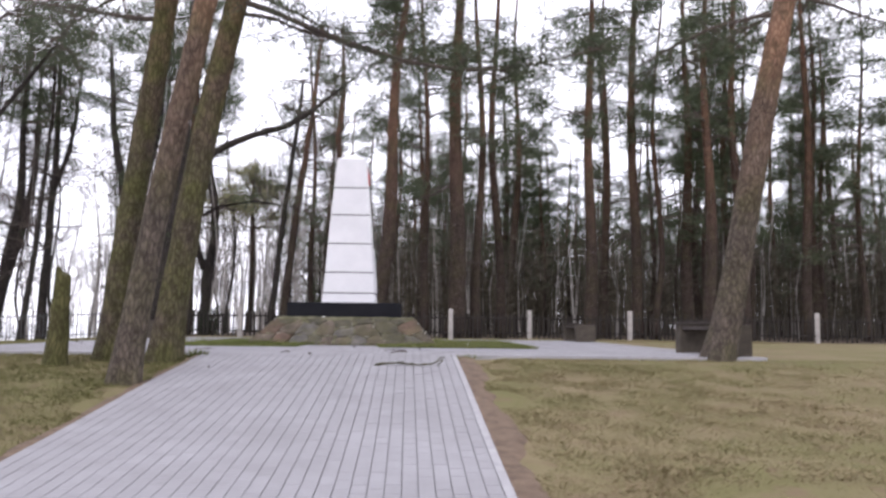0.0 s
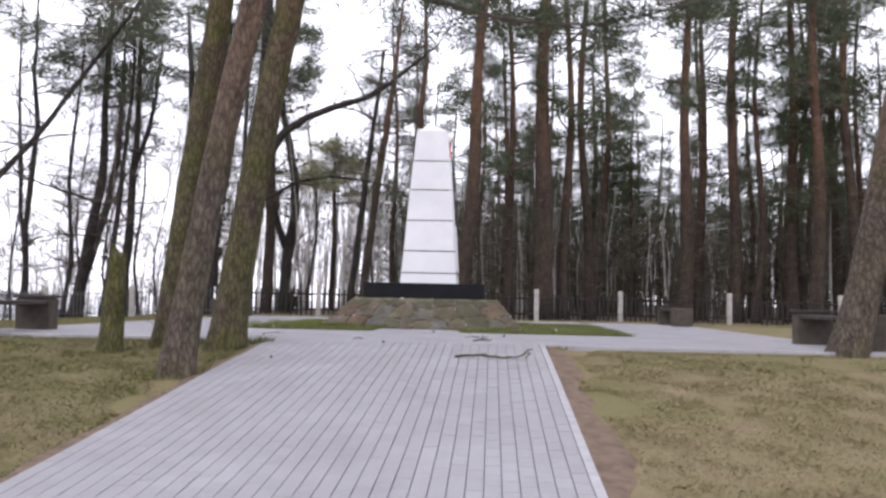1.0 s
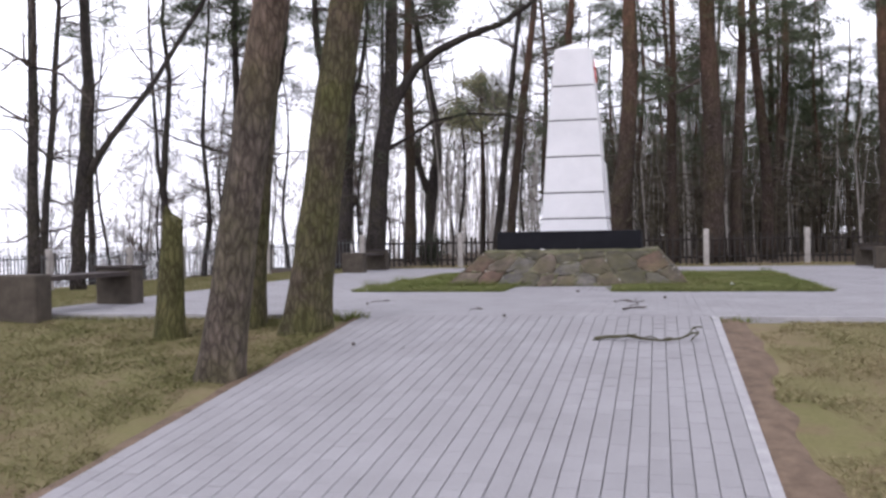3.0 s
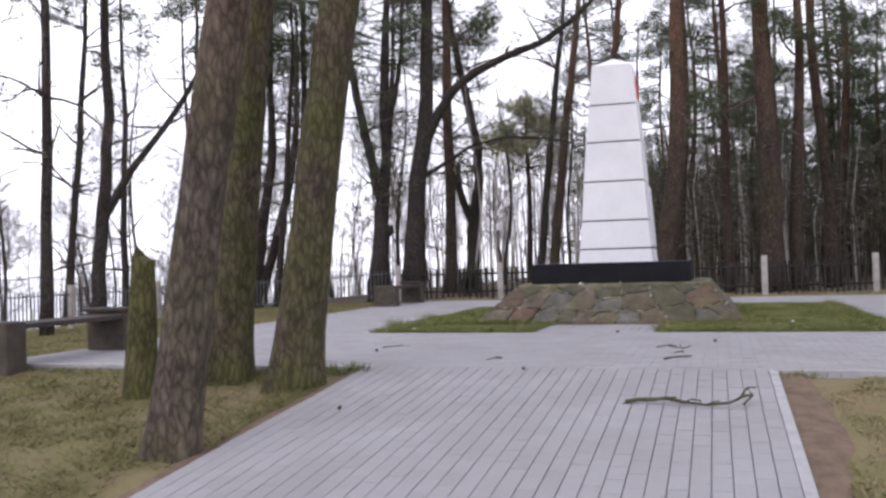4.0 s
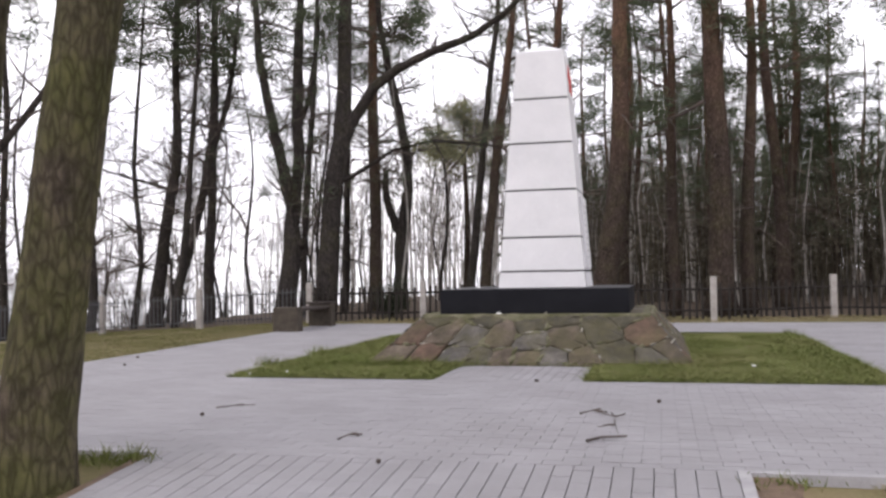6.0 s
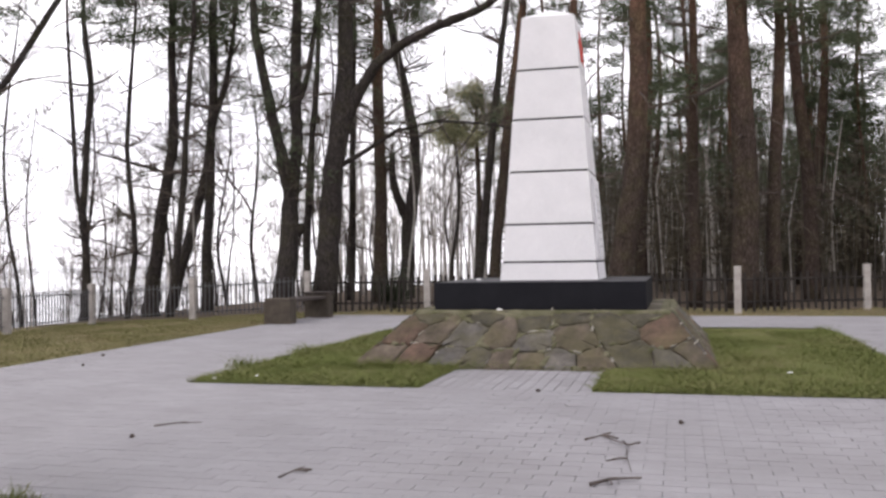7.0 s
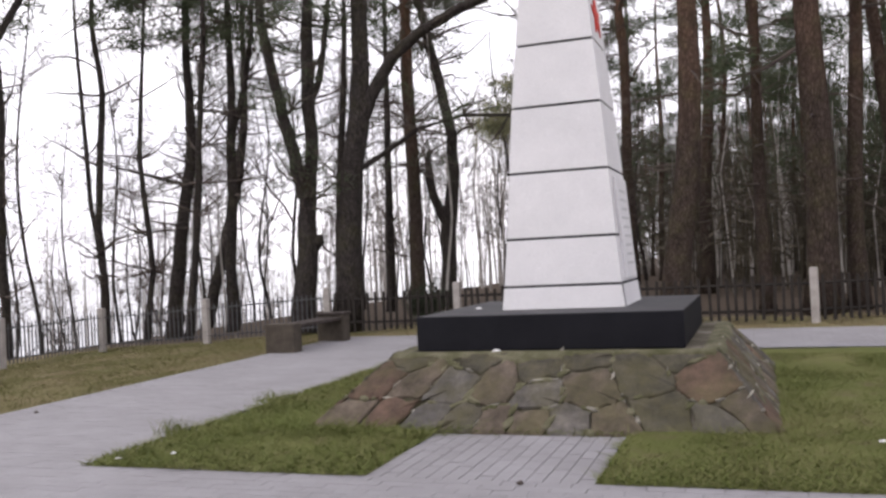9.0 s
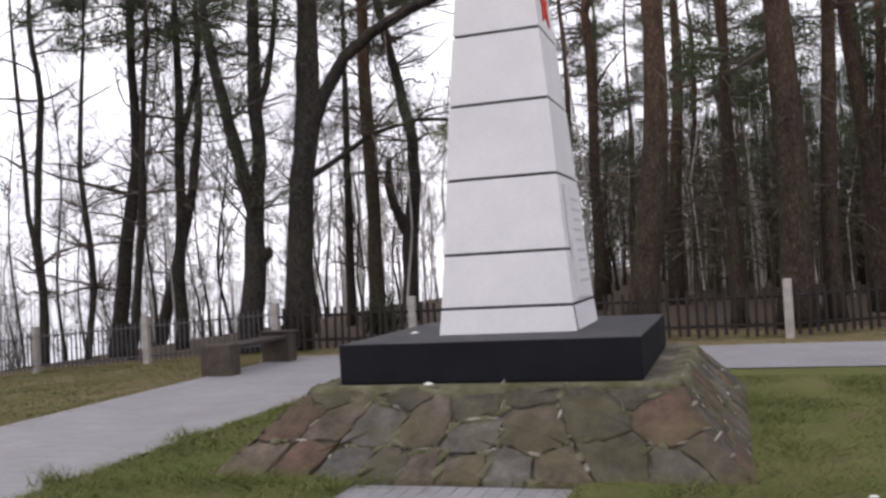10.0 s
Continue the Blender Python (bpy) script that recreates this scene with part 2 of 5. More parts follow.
# ---- mesh tools ----
class Soup:
    """Vertices and faces that grow into one mesh."""

    def __init__(self):
        self.v, self.f = [], []

    def add(self, verts, faces):
        k = len(self.v)
        self.v += [tuple(p) for p in verts]
        self.f += [tuple(i + k for i in f) for f in faces]

    def box(self, x0, x1, y0, y1, z0, z1, bottom=True):
        v = [(x, y, z) for z in (z0, z1) for x, y in ((x0, y0), (x1, y0), (x1, y1), (x0, y1))]
        f = [(4, 5, 6, 7), (0, 1, 5, 4), (1, 2, 6, 5), (2, 3, 7, 6), (3, 0, 4, 7)]
        self.add(v, f + ([(3, 2, 1, 0)] if bottom else []))

    def tube(self, pts, radii, sides=6, cap=True, rough=0.0, rnd=None):
        pts = [Vector(p) for p in pts]
        rings = []
        ref = Vector((1, 0.1, 0))
        for i, p in enumerate(pts):
            d = (pts[min(i + 1, len(pts) - 1)] - pts[max(i - 1, 0)]).normalized()
            u = d.cross(ref if abs(d.dot(ref)) < 0.95 else Vector((0, 0, 1))).normalized()
            w = d.cross(u)
            ring = []
            for s in range(sides):
                a = 2 * math.pi * s / sides
                r = radii[i] * (1 + (rough * (rnd.random() - 0.5) if rnd else 0))
                ring.append(p + u * (r * math.cos(a)) + w * (r * math.sin(a)))
            rings.append(ring)
        v = [q for ring in rings for q in ring]
        f = [(i * sides + s, i * sides + (s + 1) % sides, (i + 1) * sides + (s + 1) % sides, (i + 1) * sides + s) for i in range(len(pts) - 1) for s in range(sides)]
        if cap:
            f += [tuple(range(sides))[::-1], tuple((len(pts) - 1) * sides + s for s in range(sides))]
        self.add(v, f)

    def mesh(self, name, mat, smooth=False):
        me = bpy.data.meshes.new(name)
        me.from_pydata(self.v, [], self.f)
        me.materials.append(mat)
        if smooth:
            me.shade_smooth()
        me.update()
        return me


def part(name, me, parent=None, label="", at=None):
    ob = new(name, me)
    if parent is not None:
        ob.parent = parent
    if at is not None:
        ob.matrix_basis = at
    if label:
        tagged(ob, label)
    return ob


def bevelled(me, width=0.01, segments=2):
    bm = bmesh.new()
    bm.from_mesh(me)
    bmesh.ops.remove_doubles(bm, verts=bm.verts, dist=1e-5)
    bmesh.ops.bevel(bm, geom=list(bm.edges), offset=width, segments=segments, affect="EDGES", profile=0.6)
    bm.to_mesh(me)
    bm.free()
    return me


def box_mesh(name, mat, x0, x1, y0, y1, z0, z1, bevel=0.0):
    s = Soup()
    s.box(x0, x1, y0, y1, z0, z1)
    me = s.mesh(name, mat)
    return bevelled(me, bevel) if bevel else me


# ---- ground ----
SLOPE_Y = [-60, -40, -20.6, -14.2, -12.5, -9.4, -6.7, 60]
SLOPE_Z = [-3.2, -2.2, -1.13, -0.68, -0.53, -0.23, 0, 0]


def rise(y):
    return float(np.interp(y, SLOPE_Y, SLOPE_Z))


def ground_z(x, y):
    z = rise(y)
    if x < -7:
        z -= 0.045 * min(-7 - x, 7)
    if x < -14.5:
        t = min((-14.5 - x) / 14, 1)
        z -= 5.5 * t * t * (3 - 2 * t)
    return z


def steps(a, b, d):
    return [a + (b - a) * i / max(1, round((b - a) / d)) for i in range(round((b - a) / d))]


gx = [-900, -400, -200, -100, -60, -45] + steps(-36, -16, 1.5) + steps(-16, 16, 0.5) + steps(16, 40, 3) + [45, 60, 100, 200, 400, 900]
gy = [-900, -400, -200, -100, -60, -45] + steps(-40, -24, 2) + steps(-24, 14, 0.5) + steps(14, 50, 3) + [60, 100, 200, 400, 900]
g = Soup()
rnd = random.Random(3)
X0, X1, Y0, Y1 = -6.22, 7.0, -6.7, 8.4          # the paved square
PX0, PX1 = -1.65, 2.13                          # the approach path
IX0, IX1, IY0, IY1 = -3.28, 4.05, -2.5, 5.5       # the turf round the monument


def paved(x, y):
    return (X0 - 0.3 < x < X1 + 0.3 and Y0 - 0.3 < y < Y1 + 0.3) or (PX0 - 0.3 < x < PX1 + 0.3 and y < Y0)


def unevenness(x, y):
    return 0 if paved(x, y) else 0.035 * noise.noise((x * 0.7, y * 0.7, 0)) + 0.02 * noise.noise((x * 2.3, y * 2.3, 4))


for y in gy:
    for x in gx:
        bumpy = unevenness(x, y)
        g.v.append((x, y, ground_z(x, y) - (0.03 if paved(x, y) else 0.0) + bumpy))
nx = len(gx)
g.f = [(j * nx + i, j * nx + i + 1, (j + 1) * nx + i + 1, (j + 1) * nx + i) for j in range(len(gy) - 1) for i in range(nx - 1)]
ground = tagged(new("ground", g.mesh("ground", M_LAWN, True)), "brownish winter grass and soil ground rising towards the square", "ground", kind="structure")

lake = Soup()
lake.add([(-1500, -1500, -4.6), (-20, -1500, -4.6), (-20, 1500, -4.6), (-1500, 1500, -4.6)], [(0, 1, 2, 3)])
tagged(new("water", lake.mesh("water", m_lake)), "pale still lake water below the wooded bank", "water", kind="structure")

# bare earth along the paved edges
M_EARTH = speckled("bare_brown_earth", (0.1, 0.07, 0.05), (0.2, 0.142, 0.1), 7, 0.95, 0.8, 0.03)
for x, way, reach in ((PX1 + 0.07, 1, 0.5), (PX0, -1, 0.3)):
    s = Soup()
    rows = steps(-18, Y0 - 0.07, 0.12) + [Y0 - 0.07]
    for y in rows:
        w = reach * (0.55 + 0.9 * abs(noise.noise((y * 0.45, x, 0))) + 0.35 * noise.noise((y * 2.1, x, 3)))
        s.v += [(x, y, rise(y) + 0.022), (x + way * w * 0.5, y, rise(y) + 0.026), (x + way * max(w, 0.06), y, rise(y) - 0.04)]
    s.f = [(3 * k + c, 3 * k + c + 1, 3 * k + c + 4, 3 * k + c + 3) for k in range(len(rows) - 1) for c in (0, 1)]
    tagged(new("earth", s.mesh("earth", M_EARTH, True)), "bare brown earth along the edge of the path", "soil", kind="structure")

# bedding under the pavers
bed = Soup()
for y0, y1 in zip(steps(-40, -6.7, 0.5), steps(-40, -6.7, 0.5)[1:] + [-6.7]):
    bed.add([(PX0, y0, rise(y0) + 0.006), (PX1, y0, rise(y0) + 0.006), (PX1, y1, rise(y1) + 0.006), (PX0, y1, rise(y1) + 0.006)], [(0, 1, 2, 3)])
for x0, x1, y0, y1 in ((X0, X1, Y0, IY0), (X0, IX0, IY0, IY1), (IX1, X1, IY0, IY1), (X0, X1, IY1, Y1), (-0.78, 0.88, IY0, -0.9)):
    bed.add([(x0, y0, 0.006), (x1, y0, 0.006), (x1, y1, 0.006), (x0, y1, 0.006)], [(0, 1, 2, 3)])
pavement = tagged(new("pavement", bed.mesh("bed", M_SAND)), "pale grey concrete paving of the path and square", "pavement", kind="structure")
turf = Soup()
tx, ty = steps(IX0, IX1, 0.3) + [IX1], steps(IY0, IY1, 0.3) + [IY1]
for y in ty:
    for x in tx:
        d = min(x - IX0, IX1 - x, y - IY0, IY1 - y)
        walk_in = -0.85 < x < 0.95 and y < -0.8
        turf.v.append((x, y, -0.02 if walk_in else 0.015 + 0.05 * min(d, 1) + 0.02 * noise.noise((x * 2, y * 2, 1))))
n2 = len(tx)
turf.f = [(j * n2 + i, j * n2 + i + 1, (j + 1) * n2 + i + 1, (j + 1) * n2 + i) for j in range(len(ty) - 1) for i in range(n2 - 1)]
tagged(new("turf", turf.mesh("turf", M_ISLAND, True)), "green turf bed round the stone base of the monument", "lawn", kind="structure")

# kerbs
kerb = Soup()
ys = steps(-40, -6.7, 1.0) + [-6.7]
for xa, xb in ((PX1, PX1 + 0.07),):
    for ya, yb in zip(ys, ys[1:]):
        za, zb = rise(ya), rise(yb)
        kerb.add([(xa, ya, za - 0.1), (xb, ya, za - 0.1), (xb, yb, zb - 0.1), (xa, yb, zb - 0.1), (xa, ya, za + 0.04), (xb, ya, za + 0.04), (xb, yb - 0.004, zb + 0.04), (xa, yb - 0.004, zb + 0.04)],
                 [(4, 5, 6, 7), (0, 1, 5, 4), (1, 2, 6, 5), (2, 3, 7, 6), (3, 0, 4, 7)])
for x0, x1 in ((X0, PX0), (PX1 + 0.07, X1)):
    row = steps(x0, x1, 1.0) + [x1]
    for xa, xb in zip(row, row[1:]):
        kerb.box(xa, xb - 0.004, Y0 - 0.07, Y0, -0.1, 0.04)
row = steps(Y0, Y1, 1.0) + [Y1]
for ya, yb in zip(row, row[1:]):
    kerb.box(X0 - 0.07, X0, ya, yb - 0.004, -0.1, 0.04)
    kerb.box(X1, X1 + 0.07, ya, yb - 0.004, -0.1, 0.04)
row = steps(X0, X1, 1.0) + [X1]
for xa, xb in zip(row, row[1:]):
    kerb.box(xa, xb - 0.004, Y1, Y1 + 0.07, -0.1, 0.04)
tagged(part("kerb", kerb.mesh("kerb", M_KERB), pavement, "pale concrete edging kerb"), kind="stuff")


# ---- monument ----
CX, CY = 0.05, 1.3
monument = tagged(new("monument"), "white obelisk with dark bands on a black slab and fieldstone base", "monument")
base = Soup()
BX0, BX1, BY0, BY1, BT = -2.1, 2.12, -1.0, 3.6, 0.64
TX0, TX1, TY0, TY1 = -1.48, 1.58, -0.16, 2.76
base.add([(BX0, BY0, -0.05), (BX1, BY0, -0.05), (BX1, BY1, -0.05), (BX0, BY1, -0.05), (TX0, TY0, BT), (TX1, TY0, BT), (TX1, TY1, BT), (TX0, TY1, BT)],
         [(4, 5, 6, 7), (0, 1, 5, 4), (1, 2, 6, 5), (2, 3, 7, 6), (3, 0, 4, 7)])
stone_base = part("stone_base", base.mesh("stone_base", M_MORTAR), monument, "sloping fieldstone base with mossy mortar")

slab = part("slab", box_mesh("slab", M_SLAB, -1.3, 1.3, 0.0, 2.55, 0.645, 0.99, 0.012), monument, "black painted concrete slab with a worn dusty top, sky light painted into its grey")
# upward faces take the paler paint: dust and wear plus painted-in sky light
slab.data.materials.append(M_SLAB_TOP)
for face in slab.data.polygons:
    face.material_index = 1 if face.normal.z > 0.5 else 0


def obelisk_half(z):
    return float(np.interp(z, [0.99, 1.227, 1.72, 2.41, 3.105, 3.77, 4.483], [0.637, 0.612, 0.57, 0.522, 0.473, 0.414, 0.35]))


def frustum(name, mat, z0, z1, inset=0.0, bevel=0.006):
    a, b = obelisk_half(z0) - inset, obelisk_half(z1) - inset
    s = Soup()
    s.add([(CX + sx * h, CY + sy * h, z) for h, z in ((a, z0), (b, z1)) for sx, sy in ((-1, -1), (1, -1), (1, 1), (-1, 1))],
          [(4, 5, 6, 7), (0, 1, 5, 4), (1, 2, 6, 5), (2, 3, 7, 6), (3, 0, 4, 7), (3, 2, 1, 0)])
    me = s.mesh(name, mat)
    return bevelled(me, bevel) if bevel else me


BANDS = [0.99, 1.227, 1.72, 2.41, 3.105, 3.77, 4.483]
obelisk = part("obelisk", frustum("obelisk", M_BAND, 0.99, 4.47, 0.012, 0), monument, "dark core that shows as bands in the joints")
for k, (z0, z1) in enumerate(zip(BANDS, BANDS[1:])):
    part("block", frustum("block", M_WHITE, z0 + (0.013 if k else 0.001), z1 - (0.013 if k < 5 else 0)), obelisk, "white painted block")
cap = Soup()
h = 0.35
cap.add([(CX - h, CY - h, 4.484), (CX + h, CY - h, 4.484), (CX + h, CY + h, 4.484), (CX - h, CY + h, 4.484), (CX, CY, 4.66)], [(0, 1, 4), (1, 2, 4), (2, 3, 4), (3, 0, 4), (3, 2, 1, 0)])
part("cap", bevelled(cap.mesh("cap", M_WHITE), 0.01), monument, "white pyramid top")

# red stars and a lettered tablet on the sides
def star_mesh(r, depth):
    s = Soup()
    ring = [(r * (1 if k % 2 == 0 else 0.42) * math.sin(math.pi * k / 5), r * (1 if k % 2 == 0 else 0.42) * math.cos(math.pi * k / 5)) for k in range(10)]
    s.add([(0, y, z) for y, z in ring] + [(depth * 0.4, y, z) for y, z in ring] + [(depth, 0, 0)],
          [tuple(range(10))] + [(k, (k + 1) % 10, 10 + (k + 1) % 10, 10 + k) for k in range(10)] + [(10 + k, 10 + (k + 1) % 10, 20) for k in range(10)])
    return s.mesh("star", M_RED)


SIDE_TILT = math.degrees(math.atan(0.085))
part("star", star_mesh(0.25, 0.03), monument, "raised red five-pointed star", pose(CX + obelisk_half(4.08) + 0.002, CY, 4.08, 0, -SIDE_TILT, 0))
part("star", star_mesh(0.25, 0.03), monument, "raised red five-pointed star", pose(CX - obelisk_half(4.08) - 0.002, CY, 4.08, 0, -SIDE_TILT, 180))
tablet = part("tablet", box_mesh("tablet", M_WHITE, 0.0, 0.035, -0.36, 0.36, -0.55, 0.5, 0.006), monument, "white raised tablet with worn lettering", pose(CX + obelisk_half(1.82) + 0.004, CY, 1.82, 0, -4.0, 0))
row_me = box_mesh("lettering", speckled("faded_lettering", (0.5, 0.5, 0.51), (0.58, 0.58, 0.59), 9), 0.0, 0.002, -0.27, 0.27, -0.014, 0.014)
for k in range(9):
    part("lettering", row_me, tablet, "", pose(0.0352, rnd.uniform(-0.02, 0.02), 0.36 - 0.095 * k) @ Matrix.Diagonal((1, rnd.uniform(0.7, 1.0), 1, 1)))
strip = Soup()
strip.box(-0.004, 0.004, -0.013, 0.013, 0.0, 0.225)
for sx in (1, -1):
    part("band", strip.mesh("band", M_BAND), monument, "dark upright line", pose(CX + sx * (obelisk_half(0.99) + 0.001), CY - obelisk_half(0.99) + 0.05, 0.995, 4, -6 * sx, 0))

# scraps of pale litter
scrap = Soup()
scrap.add([(-0.06, -0.02, 0), (0.05, -0.03, 0.004), (0.07, 0.02, 0), (-0.04, 0.03, 0.01), (-0.01, 0.0, 0.03), (0.03, 0.01, 0.022)], [(0, 1, 5, 4), (1, 2, 5), (2, 3, 4, 5), (3, 0, 4), (3, 2, 1, 0)])
scrap_me = scrap.mesh("litter", M_LITTER)
for x, y, z, turn in ((-0.45, -0.12, 0.652, 10), (-3.1, -2.3, 0.05, 40), (-2.7, -2.1, 0.06, 100), (2.75, -1.2, 0.08, 20), (-0.95, 1.0, 0.992, 25)):
    ob = tagged(new("litter", scrap_me), "small scrap of pale crumpled litter", "litter", "scraps of litter")
    ob.matrix_basis = pose(x, y, z, 0, 0, turn) @ Matrix.Scale(0.55 if z < 0.5 else 0.75, 4)

# moss and crumbling mortar along the upper rim of the stones
M_CRUMB = leaf_material("crumbled_mortar", (0.1, 0.092, 0.075), (0.4, 0.38, 0.33))
M_MOSS = speckled("rim_moss", (0.055, 0.058, 0.02), (0.19, 0.175, 0.12), 4.5, 0.95, 0.9, 0.03)


def moss_rim(p, q, inward, down, normal):
    p, q, inward, down, normal = (Vector(v) for v in (p, q, inward, down, normal))
    s = Soup()
    count = int((q - p).length / 0.04)
    for k in range(count + 1):
        e = p.lerp(q, k / count)
        w = 0.07 + 0.13 * max(0, noise.noise((e.x * 1.9, e.y * 1.9, 2.0)) + 0.35) + 0.03 * noise.noise((e.x * 9, e.y * 9, 1))
        lift = 0.02 + 0.008 * noise.noise((e.x * 6, e.y * 6, 5))
        s.v += [tuple(e + inward * 0.12 + Vector((0, 0, 0.006))), tuple(e + inward * 0.03 + Vector((0, 0, 0.014))), tuple(e + normal * lift), tuple(e + down * w * 0.6 + normal * lift), tuple(e + down * w - normal * 0.01)]
    s.f = [(5 * k + c, 5 * k + c + 1, 5 * k + c + 6, 5 * k + c + 5) for k in range(count) for c in range(4)]
    part("moss", s.mesh("moss", M_MOSS, True), stone_base, "green moss along the upper rim")


def unit(x, y, z):
    return Vector((x, y, z)).normalized()


moss_rim((TX0, TY0, BT), (TX1, TY0, BT), (0, 1, 0), unit(0, BY0 - TY0, -BT), unit(0, -BT, TY0 - BY0))
moss_rim((TX1, TY0, BT), (TX1, TY1, BT), (-1, 0, 0), unit(BX1 - TX1, 0, -BT), unit(BT, 0, BX1 - TX1))
moss_rim((TX0, TY1, BT), (TX0, TY0, BT), (1, 0, 0), unit(BX0 - TX0, 0, -BT), unit(-BT, 0, TX0 - BX0))


# ---- benches ----
def bench(x, y, z, label):
    """Two blocks with a seat between them, along y, from y to y + 2.3."""
    ob = tagged(new("bench"), label, "bench", "benches round the square")
    ob.matrix_basis = pose(x, y, z)
    for yy in (0.0, 2.0):
        part("block", box_mesh("block", M_BENCH_SIDE, -0.29, 0.29, yy, yy + 0.3, -0.05, 0.55, 0.03), ob, "brown rendered concrete block")
    for k in range(3):
        part("slat", box_mesh("slat", M_BENCH, -0.25 + 0.17 * k, -0.09 + 0.17 * k, 0.302, 1.998, 0.455, 0.515, 0.01), ob, "dark brown seat board")
    part("cap", box_mesh("cap", M_BENCH, -0.32, 0.32, 1.97, 2.34, 0.552, 0.6, 0.015), ob, "dark overhanging top board")
    return ob


bench(-6.1, 5.6, 0, "brown bench with block supports at the rear of the square")
bench(-5.87, -7.2, -0.02, "brown bench with block supports near the broken tree stump")
bench(6.8, 6.2, 0, "brown bench with block supports at the back fence side")
bench(6.75, -6.2, 0, "brown bench with block supports beside the leaning pine")


# ---- fence ----
def fence_run(posts, wooden, name, label):
    fence = tagged(new("fence"), label, "fence", "fence round the square")
    post_me = box_mesh("post", M_POST, -0.075, 0.075, -0.075, 0.075, -0.15, 1.05, 0.02)
    for x, y in posts:
        part("post", post_me, fence, "pale concrete post", pose(x, y, ground_z(x, y), 0, 0, rnd.uniform(-8, 8)))
    picket_me = box_mesh("picket", M_PICKET, -0.03, 0.03, -0.011, 0.011, 0.06, 0.9, 0.004)
    bar_me = box_mesh("bar", M_METAL, -0.011, 0.011, -0.011, 0.011, 0.08, 0.92)
    for (xa, ya), (xb, yb) in zip(posts, posts[1:]):
        d = math.hypot(xb - xa, yb - ya)
        a = math.degrees(math.atan2(yb - ya, xb - xa))
        za, zb = ground_z(xa, ya), ground_z(xb, yb)
        for zr in ((0.25, 0.75) if wooden else (0.18, 0.82)):
            s = Soup()
            s.tube([(xa, ya, za + zr), (xb, yb, zb + zr)], [0.028 if wooden else 0.016] * 2, 4)
            part("rail", s.mesh("rail", M_PICKET if wooden else M_METAL), fence)
        pitch = 0.165 if wooden else 0.115
        n = int((d - 0.2) / pitch)
        for i in range(n):
            u = (0.1 + pitch * (i + 0.5) + (rnd.uniform(-0.02, 0.02) if wooden else 0)) / d
            off = -0.034 if wooden else 0.0
            sa, ca = math.sin(radians(a)), math.cos(radians(a))
            part("picket" if wooden else "bar", picket_me if wooden else bar_me, fence, "",
                 pose(xa + (xb - xa) * u - sa * off, ya + (yb - ya) * u + ca * off, za + (zb - za) * u + (rnd.uniform(-0.03, 0.03) if wooden else 0), 0, rnd.uniform(-2, 2) if wooden else 0, a))
    return fence


fence_run([(-7.2, 9.7), (-4.15, 9.75), (-0.65, 9.75), (2.91, 9.8), (5.76, 11.1), (9.21, 10.55), (12.7, 10.4), (15.7, 10.2), (18.8, 10.0), (22.0, 9.8)], True, "fence", "dark wooden picket fence with pale concrete posts along the wood")
fence_run([(-7.2, 9.7), (-10.2, 9.4), (-13.0, 9.2), (-12.8, 5.95), (-13.1, 2.95), (-13.2, -0.1), (-13.1, -3.1), (-13.0, -6.1), (-12.9, -9.1)], False, "fence", "thin dark metal railing with pale concrete posts above the lake")


# ---- trees ----
def spine(rr, h, lean, bend, n):
    """Points up a trunk: lean (dx, dy) a metre, with slow bends."""
    p1, p2 = rr.uniform(0, 6.3), rr.uniform(0, 6.3)
    pts = []
    for i in range(n + 1):
        z = h * i / n
        w = bend * min(z / 3, 1)
        pts.append(Vector((lean[0] * z + w * math.sin(z * 0.55 + p1) - w * math.sin(p1) * (1 if z < 3 else 1), lean[1] * z + w * math.sin(z * 0.47 + p2) - w * math.sin(p2), z)))
    return pts


def at_height(pts, z):
    for a, b in zip(pts, pts[1:]):
        if b.z >= z:
            t = (z - a.z) / max(b.z - a.z, 1e-6)
            return a.lerp(b, t)
    return pts[-1]


def trunk_radius(r, h, z):
    return max(r * (1 - 0.8 * z / h) * (1 + 0.38 * math.exp(-z / 0.35)), 0.015)


def spray(s, rr, p, size, count):
    """A clump of needle bundles round p."""
    for _ in range(count):
        d = Vector((rr.gauss(0, 1), rr.gauss(0, 1), rr.gauss(0.25, 0.7)))
        if d.length < 0.1:
            continue
        d.normalize()
        a = p + Vector((rr.gauss(0, 1), rr.gauss(0, 1), rr.gauss(0, 0.6))) * size * 0.42
        side = d.cross(Vector((rr.random() - 0.5, rr.random() - 0.5, rr.random() - 0.5))).normalized() * size * rr.uniform(0.018, 0.034)
        tip = a + d * size * rr.uniform(0.35, 0.75)
        s.add([a - side, a + side, tip], [(0, 1, 2)])


def limb(s, rr, start, direction, length, r, sides=5, droop=0.0, wob=0.12, n=6):
    pts, p, d = [], Vector(start), Vector(direction).normalized()
    for i in range(n + 1):
        pts.append(p.copy())
        p = p + d * (length / n)
        d = (d + Vector((rr.gauss(0, wob), rr.gauss(0, wob), rr.gauss(0, wob) - droop / n))).normalized()
    s.tube(pts, [max(r * (1 - 0.85 * i / n), 0.006) for i in range(n + 1)], sides, False)
    return pts


